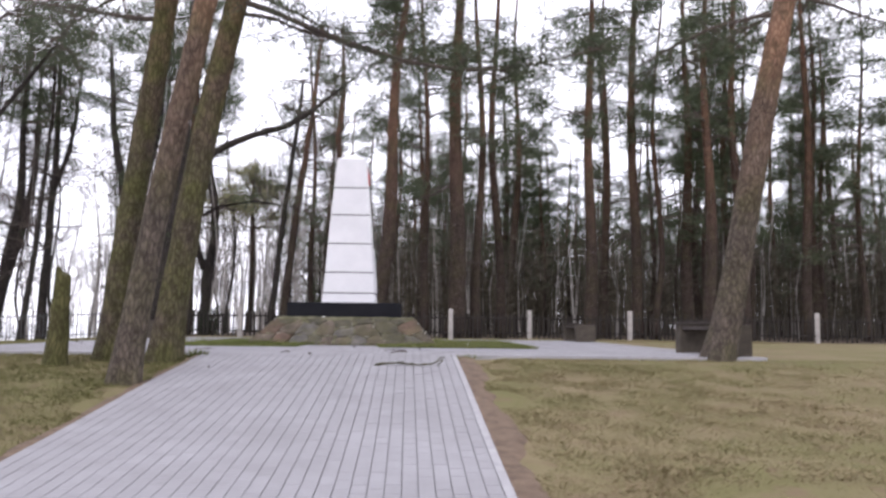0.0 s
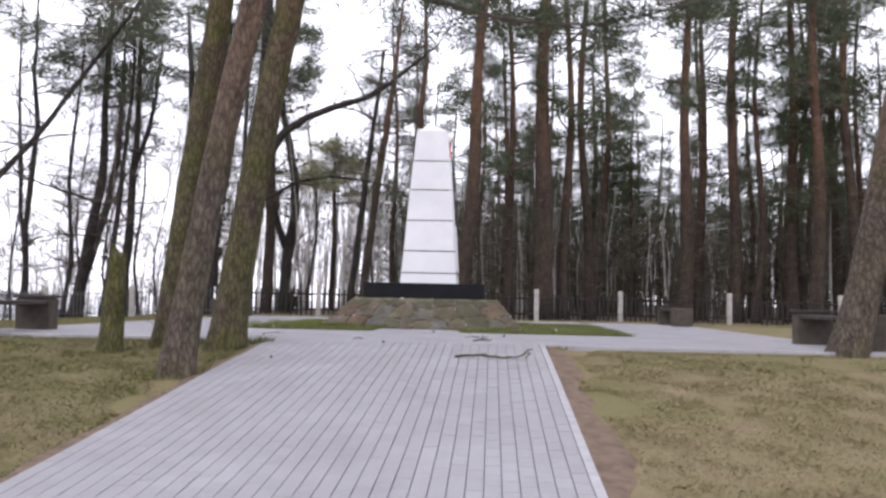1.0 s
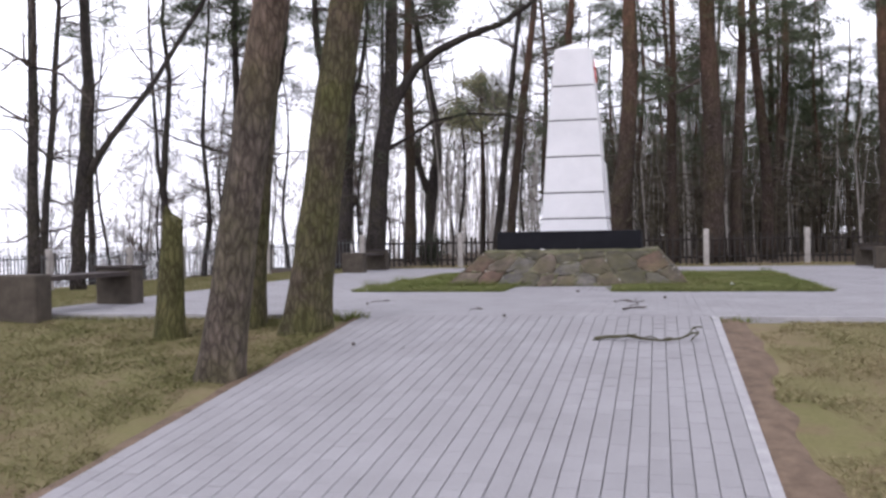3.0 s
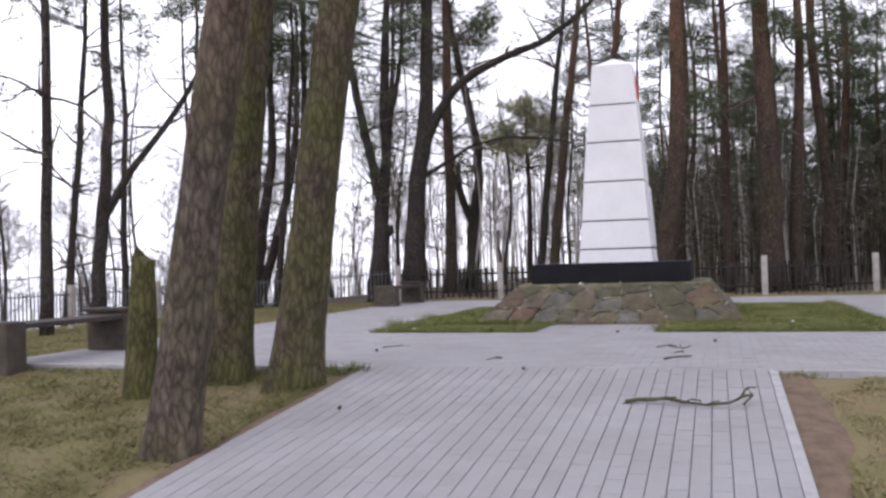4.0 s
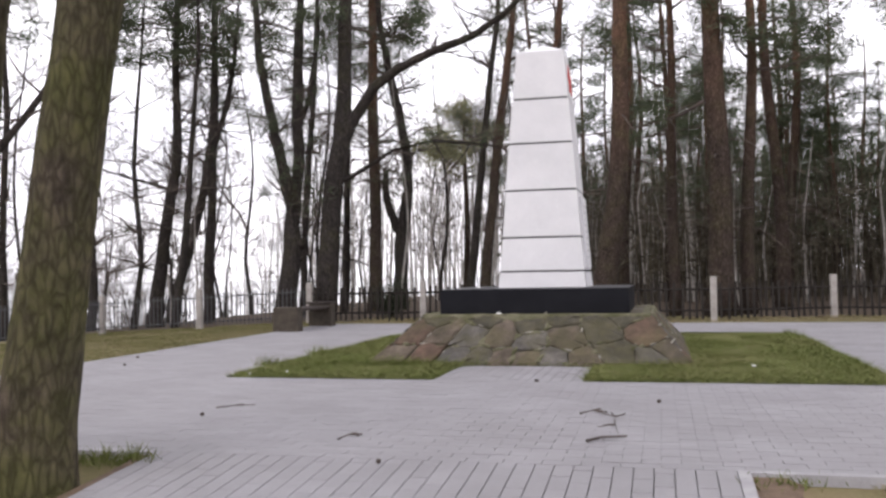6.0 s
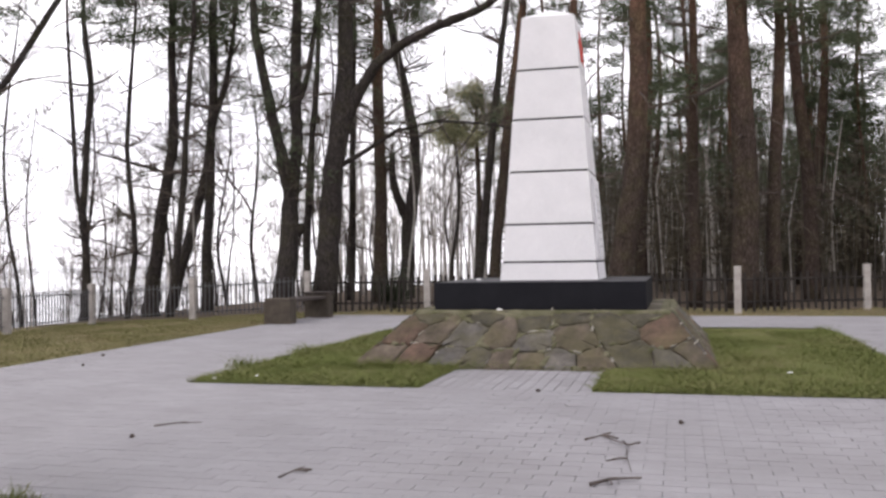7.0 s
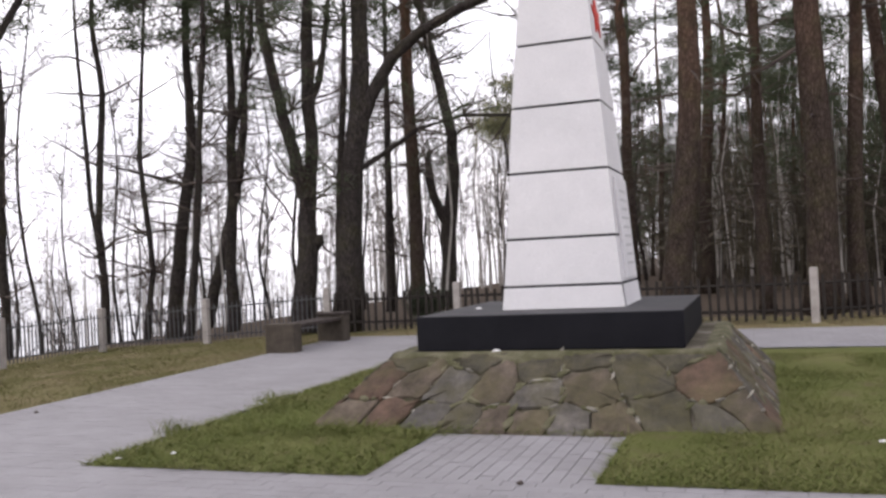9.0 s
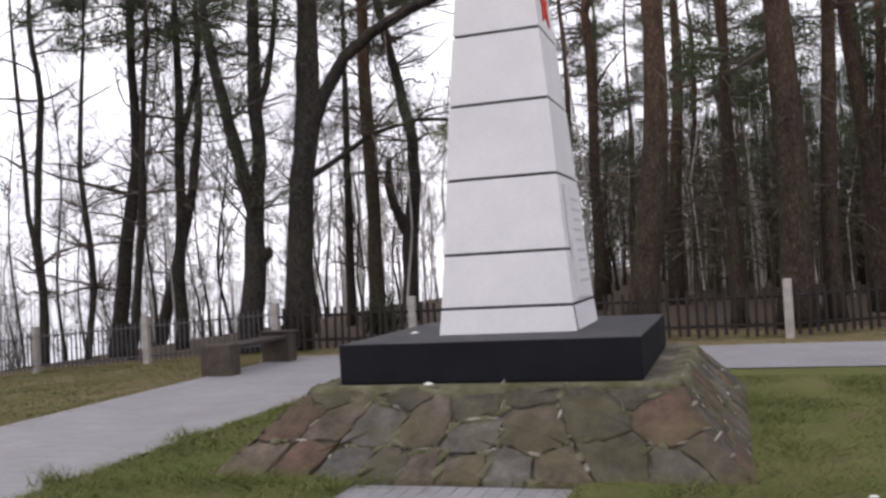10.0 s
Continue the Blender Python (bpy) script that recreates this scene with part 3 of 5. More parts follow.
def pine_meshes(seed, h, r, crown_from, lean=(0, 0), bend=0.12, clumps=130, bark=None, needle=None, spread=2.4, dead=14, clump_tris=72, clump_size=0.6):
    rr = random.Random(seed)
    pts = spine(rr, h, lean, bend, 20)
    t = Soup()
    t.tube(pts, [trunk_radius(r, h, p.z) for p in pts], 10, True, 0.08, rr)
    b, c = Soup(), Soup()
    for _ in range(dead):
        z = rr.uniform(2.2, crown_from + 2)
        a = rr.uniform(0, 2 * math.pi)
        limb(b, rr, at_height(pts, z), (math.cos(a), math.sin(a), rr.uniform(-0.3, 0.35)), rr.uniform(0.5, 2.3), rr.uniform(0.012, 0.03), 4, rr.uniform(-0.2, 0.4), 0.2)
    done = 0
    while done < clumps:
        z = crown_from + (h - crown_from) * rr.random() ** 1.1
        a = rr.uniform(0, 2 * math.pi)
        L = spread * rr.uniform(0.45, 1.1) * (1.1 - 0.75 * (z - crown_from) / (h - crown_from))
        q = limb(b, rr, at_height(pts, z), (math.cos(a), math.sin(a), rr.uniform(-0.1, 0.5)), L, 0.045, 5, rr.uniform(-0.3, 0.5), 0.16)
        for w in q[4:]:
            if rr.random() < 0.95:
                spray(c, rr, w + Vector((rr.gauss(0, 0.15), rr.gauss(0, 0.15), rr.gauss(0, 0.12))), clump_size * rr.uniform(0.7, 1.3), clump_tris)
                done += 1
    return t.mesh("trunk", bark or M_PINE, True), b.mesh("branchwork", M_TWIG), c.mesh("crown", needle or M_NEEDLE)


def bare_meshes(seed, h, r, lean=(0, 0), bend=0.25, fork=None, bark=None, twig=None, dens=1.0):
    rr = random.Random(seed)
    pts = spine(rr, h, lean, bend, 18)
    t, b = Soup(), Soup()
    t.tube(pts, [trunk_radius(r, h, p.z) for p in pts], 9, True, 0.08, rr)

    def grow(p, d, length, rad, level):
        q = limb(b, rr, p, d, length, rad, 5 if level == 0 else 3, -0.25, 0.17, 6 if level == 0 else 4)
        if level < 2:
            for _ in range(int((5 if level == 0 else 3) * dens)):
                k = rr.randrange(1, len(q) - 1)
                e = (q[k + 1] - q[k]).normalized()
                side = Vector((rr.gauss(0, 1), rr.gauss(0, 1), rr.gauss(0.3, 0.6))).normalized()
                grow(q[k], e * 0.7 + side * 0.75, length * rr.uniform(0.35, 0.6), rad * 0.5, level + 1)

    if fork:
        z, side = fork
        p = at_height(pts, z)
        grow(p, (side[0], side[1], 1.0), h * 0.45, r * 0.6, 0)
    for _ in range(int(13 * dens)):
        z = h * rr.uniform(0.2, 0.95)
        a = rr.uniform(0, 2 * math.pi)
        grow(at_height(pts, z), (math.cos(a), math.sin(a), rr.uniform(0.3, 1.3)), h * rr.uniform(0.08, 0.2), max(trunk_radius(r, h, z) * 0.35, 0.012), 0)
    return t.mesh("trunk", bark or M_DARK, True), b.mesh("branchwork", twig or M_TWIG)


def tree(meshes, x, y, label, turn=0.0, scale=1.0, category="tree", group="trees of the wood", sink=0.05, tilt=0.0):
    ob = tagged(new("pine_tree" if len(meshes) == 3 else "bare_tree"), label, category, group)
    ob.matrix_basis = pose(x, y, ground_z(x, y) - sink, 0, tilt, 0) @ pose(0, 0, 0, 0, 0, turn) @ Matrix.Scale(scale, 4)
    for name, me in zip(("trunk", "branchwork", "crown"), meshes):
        tagged(part(name, me, ob), kind="" if name == "trunk" else "stuff")
    return ob


def near_trunk(seed, h, r, lean, bark):
    """A thick trunk with plated bark and root flare, seen close by."""
    rr = random.Random(seed)
    s = Soup()
    sides, rings = 40, int(h / 0.11)
    p1 = rr.uniform(0, 6)
    for i in range(rings + 1):
        z = h * i / rings
        cx = lean[0] * z + 0.035 * math.sin(0.9 * z + p1) - 0.035 * math.sin(p1)
        cy = lean[1] * z + 0.035 * math.sin(0.7 * z + 2 * p1) - 0.035 * math.sin(2 * p1)
        for k in range(sides):
            a = 2 * math.pi * k / sides
            flare = 1 + math.exp(-z / 0.3) * (0.3 + 0.22 * math.sin(3 * a + p1) + 0.12 * math.sin(5 * a)) + 0.13 * math.exp(-z / 0.9)
            q = Vector((math.cos(a) * 2.6, math.sin(a) * 2.6, z * 0.9 + seed))
            ridge = noise.noise(q * 1.6) * 0.035 + abs(noise.noise(Vector((q.x * 2.6, q.y * 2.6, q.z * 1.1)))) * 0.09
            rad = r * (1 - 0.035 * z) * flare * (0.95 + ridge * 1.4)
            s.v.append((cx + rad * math.cos(a), cy + rad * math.sin(a), z - 0.12))
    s.f = [(i * sides + k, i * sides + (k + 1) % sides, (i + 1) * sides + (k + 1) % sides, (i + 1) * sides + k) for i in range(rings) for k in range(sides)]
    return s.mesh("trunk", bark, True)


def near_pine(seed, x, y, r, lean, label, h=13.0, boughs=(), sweep=(), bark=None):
    ob = tagged(new("pine_tree"), label, "tree", "pines beside the path")
    ob.matrix_basis = pose(x, y, ground_z(x, y))
    part("trunk", near_trunk(seed, h, r, lean, bark or M_NEAR), ob, "thick plated bark")
    rr = random.Random(seed + 50)
    b, c = Soup(), Soup()
    for z, d, length, rad in boughs:
        p = Vector((lean[0] * z, lean[1] * z, z))
        q = limb(b, rr, p, d, length, rad, 6, 0.12, 0.07, 12)
        for k in range(2, 13):
            for _ in range(2):
                e = Vector((rr.gauss(0, 1), rr.gauss(0, 1), rr.gauss(-0.2, 0.6))).normalized()
                w = limb(b, rr, q[k], e, rr.uniform(0.3, 0.9), 0.014, 4, 0.2, 0.2, 4)
                spray(c, rr, w[-1], 0.3, 26)
    if sweep:
        b.tube(sweep, [0.05 - 0.0045 * k for k in range(len(sweep))], 7, False, 0.15, rr)
        for k, q in enumerate(sweep[3:]):
            for _ in range(5 + k):
                e = Vector((rr.gauss(0.5, 1), rr.gauss(0, 1), rr.gauss(0.25, 0.5))).normalized()
                w = limb(b, rr, Vector(q), e, rr.uniform(0.3, 1.0), 0.012, 4, 0.1, 0.2, 4)
                spray(c, rr, w[-1], 0.34, 46)
                spray(c, rr, w[2], 0.3, 34)
    for _ in range(26):
        z = rr.uniform(7, h)
        a = rr.uniform(0, 6.28)
        q = limb(b, rr, Vector((lean[0] * z, lean[1] * z, z)), (math.cos(a), math.sin(a), rr.uniform(-0.1, 0.4)), rr.uniform(1.2, 3.0), 0.05, 5, 0.2, 0.14)
        for w in q[3:]:
            spray(c, rr, w, 0.55, 50)
    tagged(part("branchwork", b.mesh("branchwork", M_TWIG), ob), kind="stuff")
    tagged(part("crown", c.mesh("crown", M_NEEDLE), ob), kind="stuff")
    return ob


near_pine(11, -1.96, -9.6, 0.168, (0.174, -0.015), "leaning pine with plated grey-brown bark at the path edge", 13, bark=M_NEAR_GREY)
near_pine(12, -2.9, -7.2, 0.2, (0.13, -0.06), "tall straight pine with mossy brown bark behind its neighbours", 14,
          [(5.0, (-1, 0.1, 0.05), 3.2, 0.04), (5.3, (-0.7, -0.5, 0.0), 2.6, 0.035), (5.6, (-0.9, 0.6, -0.05), 3.4, 0.04)])
near_pine(13, -2.08, -7.48, 0.215, (0.166, 0.029), "leaning pine with green mossy bark beside the path corner", 14,
          [(6.6, (0.8, -0.5, 0.1), 3.5, 0.045), (5.2, (1, 0.2, 0.0), 2.6, 0.035), (5.5, (0.7, -0.5, -0.05), 2.4, 0.035), (5.6, (0.8, 0.7, -0.1), 3.0, 0.035)], [(0.95, 0.15, 5.4), (1.4, 0.2, 5.27), (2.1, 0.2, 4.98), (2.8, 0.2, 4.73), (3.5, 0.25, 4.54), (4.2, 0.2, 4.43), (4.9, 0.25, 4.45), (5.5, 0.2, 4.55), (6.4, 0.2, 4.8)])
near_pine(14, 6.3, -6.65, 0.23, (0.205, 0.0), "leaning grey-brown pine in the grass beside a bench", 14,
          [(5.6, (-0.9, 0.2, -0.05), 2.8, 0.04), (5.9, (0.9, 0.1, -0.1), 2.6, 0.04), (5.7, (-0.3, 0.9, -0.05), 2.6, 0.035)], bark=M_NEAR_GREY)

# broken stump
s = Soup()
rr = random.Random(5)
for i in range(15):
    z = 1.32 * i / 14
    for k in range(16):
        a = 2 * math.pi * k / 16
        top = (0.1 * max(0, -math.cos(a)) - 0.06 * max(0, math.cos(a)) + 0.05 * math.sin(3 * a) + 0.03 * math.sin(7 * a)) if i == 14 else 0
        r = 0.15 * (1 - 0.16 * z - 0.035 * z ** 4) * (1 + 0.25 * math.exp(-z / 0.2)) * (1 + 0.06 * noise.noise((math.cos(a) * 2, math.sin(a) * 2, z * 1.5)))
        s.v.append((0.05 * z + r * math.cos(a), r * math.sin(a), z + top - 0.08))
s.f = [(i * 16 + k, i * 16 + (k + 1) % 16, (i + 1) * 16 + (k + 1) % 16, (i + 1) * 16 + k) for i in range(14) for k in range(16)] + [tuple(14 * 16 + k for k in range(16))]
stump = tagged(new("tree_stump", s.mesh("tree_stump", bark_material("mossy_stump", (0.055, 0.05, 0.026), (0.13, 0.12, 0.055), (0.15, 0.13, 0.06), 0.8, 20))), "broken mossy green tree stump standing in the grass", "stump")
stump.matrix_basis = pose(-3.42, -7.9, ground_z(-3.42, -7.9))

# trees that stand singly behind the square
PINES = [pine_meshes(100 + i, h, r, c, lean=ln, bend=bd, clumps=n, dead=dd)
         for i, (h, r, c, ln, bd, n, dd) in enumerate([
             (17, 0.30, 8.5, (0.01, 0), 0.10, 73, 18), (16, 0.2, 6.5, (0.02, 0.01), 0.12, 46, 22), (18, 0.24, 9, (-0.01, 0), 0.10, 73, 20),
             (15, 0.16, 5.0, (0.015, 0), 0.16, 60, 24), (14, 0.13, 3.6, (-0.015, 0), 0.14, 60, 22), (16, 0.34, 8.0, (0.03, 0), 0.14, 52, 16)])]
BARES = [bare_meshes(200 + i, h, r, ln, bd, fk, dens=dn) for i, (h, r, ln, bd, fk, dn) in enumerate([
    (14, 0.14, (0.05, 0), 0.22, None, 1.2), (13, 0.11, (0.03, 0.02), 0.3, (4.5, (0.5, 0)), 1.2), (15, 0.17, (0.06, 0), 0.25, (5.0, (-0.4, 0.1)), 1.2),
    (12, 0.07, (0.02, 0), 0.25, None, 1.5), (13, 0.085, (-0.02, 0), 0.3, (3.5, (0.45, 0.1)), 1.5), (11, 0.05, (0.03, 0.01), 0.2, None, 1.6)])]
BIRCH = [bare_meshes(300 + i, h, r, (0.01, 0), 0.2, None, M_BIRCH, M_TWIG, 1.5) for i, (h, r) in enumerate([(12, 0.06), (13, 0.08), (11, 0.045)])]


def custom_tree(x, y, stems, label, seed, bark=None, twigs=40, needles=0, twig_from=1.5, knob=None, crown=13, scale=1.0):
    """A tree from its stems: each a list of (x, z, radius) across the view from the square, from the root."""
    rr = random.Random(seed)
    t, b, c = Soup(), Soup(), Soup()
    joints = []
    for k, stem in enumerate(stems):
        pts = [Vector((u * 0.92, u * 0.36 + 0.06 * math.sin(z + seed), z)) for u, z, _ in stem]
        fine, rad = [], []
        for (p, q), (s0, s1) in zip(zip(pts, pts[1:]), zip(stem, stem[1:])):
            for m in range(3):
                w = p.lerp(q, m / 3)
                fine.append(w + Vector((rr.gauss(0, 0.018), rr.gauss(0, 0.018), 0)))
                rad.append(s0[2] + (s1[2] - s0[2]) * m / 3)
        fine.append(pts[-1])
        rad.append(stem[-1][2])
        t.tube(fine, rad, 10, True, 0.1, rr)
        joints += [(p, r) for p, r in zip(fine, rad) if p.z > twig_from]
    if knob:
        u, z, r = knob
        t.tube([(u * 0.92 - r, u * 0.36, z - r), (u * 0.92, u * 0.36, z), (u * 0.92 + r * 0.6, u * 0.36, z + r * 0.7)], [r, r * 1.1, r * 0.3], 8, True, 0.2, rr)
    for _ in range(twigs):
        p, r = rr.choice(joints)
        a = rr.uniform(0, 6.28)
        q = limb(b, rr, p, (math.cos(a), math.sin(a), rr.uniform(-0.2, 0.9)), rr.uniform(0.7, 2.4), min(r * 0.45, 0.04), 4, rr.uniform(-0.3, 0.3), 0.2)
        for _ in range(4):
            e = limb(b, rr, q[rr.randrange(1, 6)], (rr.gauss(0, 1), rr.gauss(0, 1), rr.gauss(0.3, 0.7)), rr.uniform(0.3, 1.0), 0.011, 3, 0, 0.2, 4)
            if needles and rr.random() < needles:
                spray(c, rr, e[-1], 0.42, 44)
    for _ in range(crown):
        p, r = rr.choice([w for w in joints if w[0].z > 7.6] or joints)
        a = rr.uniform(0, 6.28)
        q = limb(b, rr, p + Vector((0, 0, rr.uniform(-0.3, 1.2))), (math.cos(a), math.sin(a), rr.uniform(-0.2, 0.5)), rr.uniform(1.0, 2.8), 0.03, 4, 0.2, 0.2)
        for w in q[4:]:
            if w.z > 8.0:
                spray(c, rr, w, 0.55, 60)
    meshes = [t.mesh("trunk", bark or M_DARK, True), b.mesh("branchwork", M_TWIG)]
    if c.v:
        meshes.append(c.mesh("crown", M_NEEDLE))
    return tree(meshes, x, y, label, 0, scale, sink=0.1)


RED_PINE = "tall pine with reddish upper bark behind the fence"
for k, x, y, sc, turn in ((0, 3.2, 11.9, 1.15, 20), (1, 3.95, 12.7, 1.0, 70), (3, 2.1, 12.3, 1.0, 140), (1, 5.2, 15.6, 1.1, 200),
                          (1, 6.9, 27.0, 1.2, 10),
                          (2, 11.0, 16.5, 1.1, 75), (0, 8.6, 14.4, 0.95, 33), (1, 15.0, 15.0, 1.2, 160), (2, 18.0, 16.0, 1.0, 240), (0, 13.0, 13.4, 0.9, 100)):
    tree(PINES[k], x, y, RED_PINE, turn, sc)
tree(PINES[5], 0.25, 10.5, "thick reddish pine trunk leaning close behind the fence", 0, 0.92, tilt=2.7)
tree(PINES[2], 0.36, 21.5, RED_PINE, 250, 1.0, tilt=1.0)
# a long dead bough between two of the pines
s = Soup()
rr = random.Random(41)
side = [Vector(p) for p in ((3.15, 11.8, 5.7), (2.3, 11.6, 5.2), (1.3, 11.5, 4.95), (0.2, 11.4, 4.8), (-0.7, 11.4, 4.75))]
s.tube(side, [0.05, 0.045, 0.035, 0.025, 0.012], 5, False)
for q in side[1:]:
    for _ in range(3):
        limb(s, rr, q, (rr.gauss(-0.4, 0.8), rr.gauss(0, 0.8), rr.gauss(0.1, 0.6)), rr.uniform(0.3, 0.9), 0.012, 3)
big_pine = next(o for o in bpy.data.objects if o.name.startswith("pine_tree") and abs(o.matrix_basis.translation.x - 3.2) < 0.01)
ob = part("bough", s.mesh("bough", M_TWIG), big_pine, "long thin dead bough")
ob.matrix_parent_inverse = big_pine.matrix_basis.inverted()

DARK = "dark bare tree"
custom_tree(-1.85, 20.4, [[(0, 0, 0.19), (0.02, 4, 0.16), (0.1, 7, 0.15), (0.0, 8.5, 0.13), (0.2, 10.5, 0.11), (0.1, 13.5, 0.05)], [(0.05, 6.2, 0.04), (0.6, 7.0, 0.03), (1.2, 7.6, 0.012)]], "slim reddish pine trunk rising behind the obelisk", 35, M_PINE, twigs=12, twig_from=5, crown=6, scale=1.08)
custom_tree(-3.25, 12.8, [[(0, 0, 0.17), (0.3, 3, 0.15), (0.72, 6, 0.13), (1.0, 8.2, 0.1), (1.4, 12, 0.04)]], "dark slim trunk leaning beside the obelisk", 36, M_PINE, twigs=12, twig_from=4, crown=4)
custom_tree(-3.75, 13.4, [[(0, 0, 0.14), (0.3, 3, 0.12), (0.65, 6, 0.1), (1.1, 10, 0.06)]], "dark slim twin trunk beside the obelisk", 37, M_DARK, twigs=10, twig_from=4, crown=0)
custom_tree(-13.78, 13.0, [[(0, 0, 0.3), (0.12, 1, 0.22), (0.35, 2.6, 0.19), (0.55, 4.2, 0.17), (0.75, 5.4, 0.16), (0.72, 7, 0.13), (0.8, 10, 0.1), (0.9, 13, 0.04)], [(0.6, 4.4, 0.06), (-0.4, 4.7, 0.05), (-1.4, 5.0, 0.03), (-2.2, 5.4, 0.012)]], DARK + " with a kinked leaning trunk behind the railing", 21, twigs=36, needles=0.1, twig_from=3, crown=20)
custom_tree(-12.4, 13.9, [[(0, 0, 0.2), (0.08, 2, 0.155), (0.2, 5, 0.14), (0.3, 7, 0.12), (0.3, 13, 0.04)], [(0.25, 5.8, 0.1), (0.6, 6.8, 0.09), (0.95, 8.5, 0.07), (1.1, 11, 0.03)]], DARK + " with a slim straight trunk and one fork", 22, twigs=30, needles=0.12, twig_from=3, crown=24)
custom_tree(-7.98, 10.15, [[(-0.1, 0, 0.36), (0, 1, 0.28), (0.1, 2.2, 0.26), (0.15, 3.4, 0.22), (-0.15, 4.6, 0.16), (-0.4, 6, 0.14), (-0.75, 7.8, 0.12), (-1.0, 11, 0.05)], [(0.12, 3.2, 0.2), (0.3, 4.6, 0.17), (0.33, 6.4, 0.16), (0.4, 8.5, 0.13), (0.5, 12, 0.05)], [(0.33, 5.6, 0.09), (0.7, 6.8, 0.08), (0.95, 8.5, 0.06), (1.0, 11, 0.03)]],
            DARK + " with two stems rising from one knobbly trunk", 23, twigs=50, needles=0.35, twig_from=3, crown=30, knob=(0.4, 2.45, 0.16), scale=0.93)
custom_tree(-7.41, 15.8, [[(0, 0, 0.24), (0.03, 3, 0.2), (0.06, 7, 0.18), (0.1, 13, 0.08)]], "straight reddish-brown pine trunk behind the fence", 24, M_PINE, twigs=40, needles=0.3, twig_from=3, crown=30)
custom_tree(-7.2, 18.0, [[(0, 0, 0.26), (0, 1.4, 0.22), (0.1, 2.7, 0.22), (0.35, 4.0, 0.17), (0.25, 5.6, 0.16), (-0.1, 7.2, 0.14), (-0.5, 9, 0.12), (-0.8, 12, 0.05)], [(0.05, 2.5, 0.15), (-0.3, 3.3, 0.13), (-0.42, 4.0, 0.12), (-0.36, 4.6, 0.08)]], DARK + " forked low with one broken-off stem", 25, twigs=30, needles=0.2, twig_from=4, crown=20, scale=1.08)
custom_tree(-15.2, 11.8, [[(0, 0, 0.16), (0.1, 2, 0.11), (0.1, 4, 0.1), (0.25, 7, 0.09), (0.1, 9, 0.07), (0.1, 12, 0.03)], [(0.1, 1.8, 0.08), (-0.1, 4, 0.07), (-0.35, 8, 0.05), (-0.4, 11, 0.02)]], DARK + " with twin thin stems on the bank", 26, twigs=30)
custom_tree(-17.0, 10.2, [[(0, 0, 0.14), (0.05, 3, 0.11), (0.1, 7, 0.09), (0.0, 12, 0.03)]], DARK + " thin and upright on the bank", 27, twigs=26)
custom_tree(-11.8, 2.25, [[(0, 0, 0.21), (0.05, 1.3, 0.16), (0.15, 2.7, 0.15), (0.25, 5, 0.12), (0.3, 9, 0.08), (0.3, 12, 0.04)], [(0.15, 2.6, 0.12), (0.8, 3.7, 0.085), (1.9, 5.2, 0.065), (3.3, 7.3, 0.05), (4.6, 9.6, 0.025)]], DARK + " forked with one limb sweeping sideways", 28, twigs=30, twig_from=3.5, crown=30)
custom_tree(-10.98, -0.3, [[(0, 0, 0.15), (0, 2.5, 0.11), (0.05, 6, 0.09), (0.05, 11, 0.04)]], DARK + " upright beside the railing", 29, twigs=26, twig_from=3, crown=28)
custom_tree(-14.7, 4.7, [[(0, 0, 0.13), (0.15, 2.5, 0.1), (0.5, 6, 0.08), (0.8, 11, 0.03)]], DARK + " slim and leaning beside the railing", 30, twigs=26, crown=24)
custom_tree(-13.6, 11.6, [[(0, 0, 0.1), (0.2, 2, 0.08), (0.1, 5, 0.07), (0.4, 10, 0.03)]], DARK + " slim and crooked behind the railing", 31, twigs=24)
custom_tree(-12.05, 11.3, [[(0, 0, 0.13), (0.3, 2.5, 0.1), (0.55, 5, 0.085), (0.7, 8, 0.06), (0.8, 11, 0.03)]], DARK + " slim and leaning beside a kinked neighbour", 38, twigs=26, twig_from=2.5, crown=8)
custom_tree(-16.5, 19.5, [[(-0.6, 0, 0.24), (0.1, 2.5, 0.2), (0.9, 5.5, 0.17), (1.2, 8, 0.14), (1.3, 13, 0.05)]], DARK + " leaning out of the bank", 32, twigs=34, crown=26)
custom_tree(-10.2, 16.5, [[(0, 0, 0.14), (0.1, 3, 0.12), (0.4, 7, 0.1), (0.6, 12, 0.04)]], DARK + " slim behind the forked trees", 33, twigs=26)
custom_tree(-9.6, 19, [[(0, 0, 0.16), (0.1, 3, 0.13), (0.2, 7, 0.1), (0.3, 12, 0.04)]], DARK + " slim further back in the wood", 34, twigs=26)
t, b, c = Soup(), Soup(), Soup()
rr = random.Random(140)
t.tube([(0, 0, -0.1), (0.1, 0, 4), (0, 0, 8), (0.1, 0, 9.8)], [0.16, 0.13, 0.08, 0.03], 8, True)
for _ in range(34):
    z = rr.uniform(6.0, 9.4)
    a = rr.uniform(0, 6.28)
    q = limb(b, rr, (0, 0, z - 0.3), (math.cos(a), math.sin(a), rr.uniform(-0.05, 0.3)), rr.uniform(1.2, 3.6) * (1.15 - 0.75 * (z - 6.4) / 3.4), 0.04, 5, 0.1, 0.14)
    for w in q[2:]:
        spray(c, rr, w, 0.62, 60)
tree((t.mesh("trunk", M_PINE, True), b.mesh("branchwork", M_TWIG), c.mesh("crown", M_NEEDLE_LIGHT)), -7.3, 29.5, "olive-green bushy pine far behind the monument", 0, 1.0)

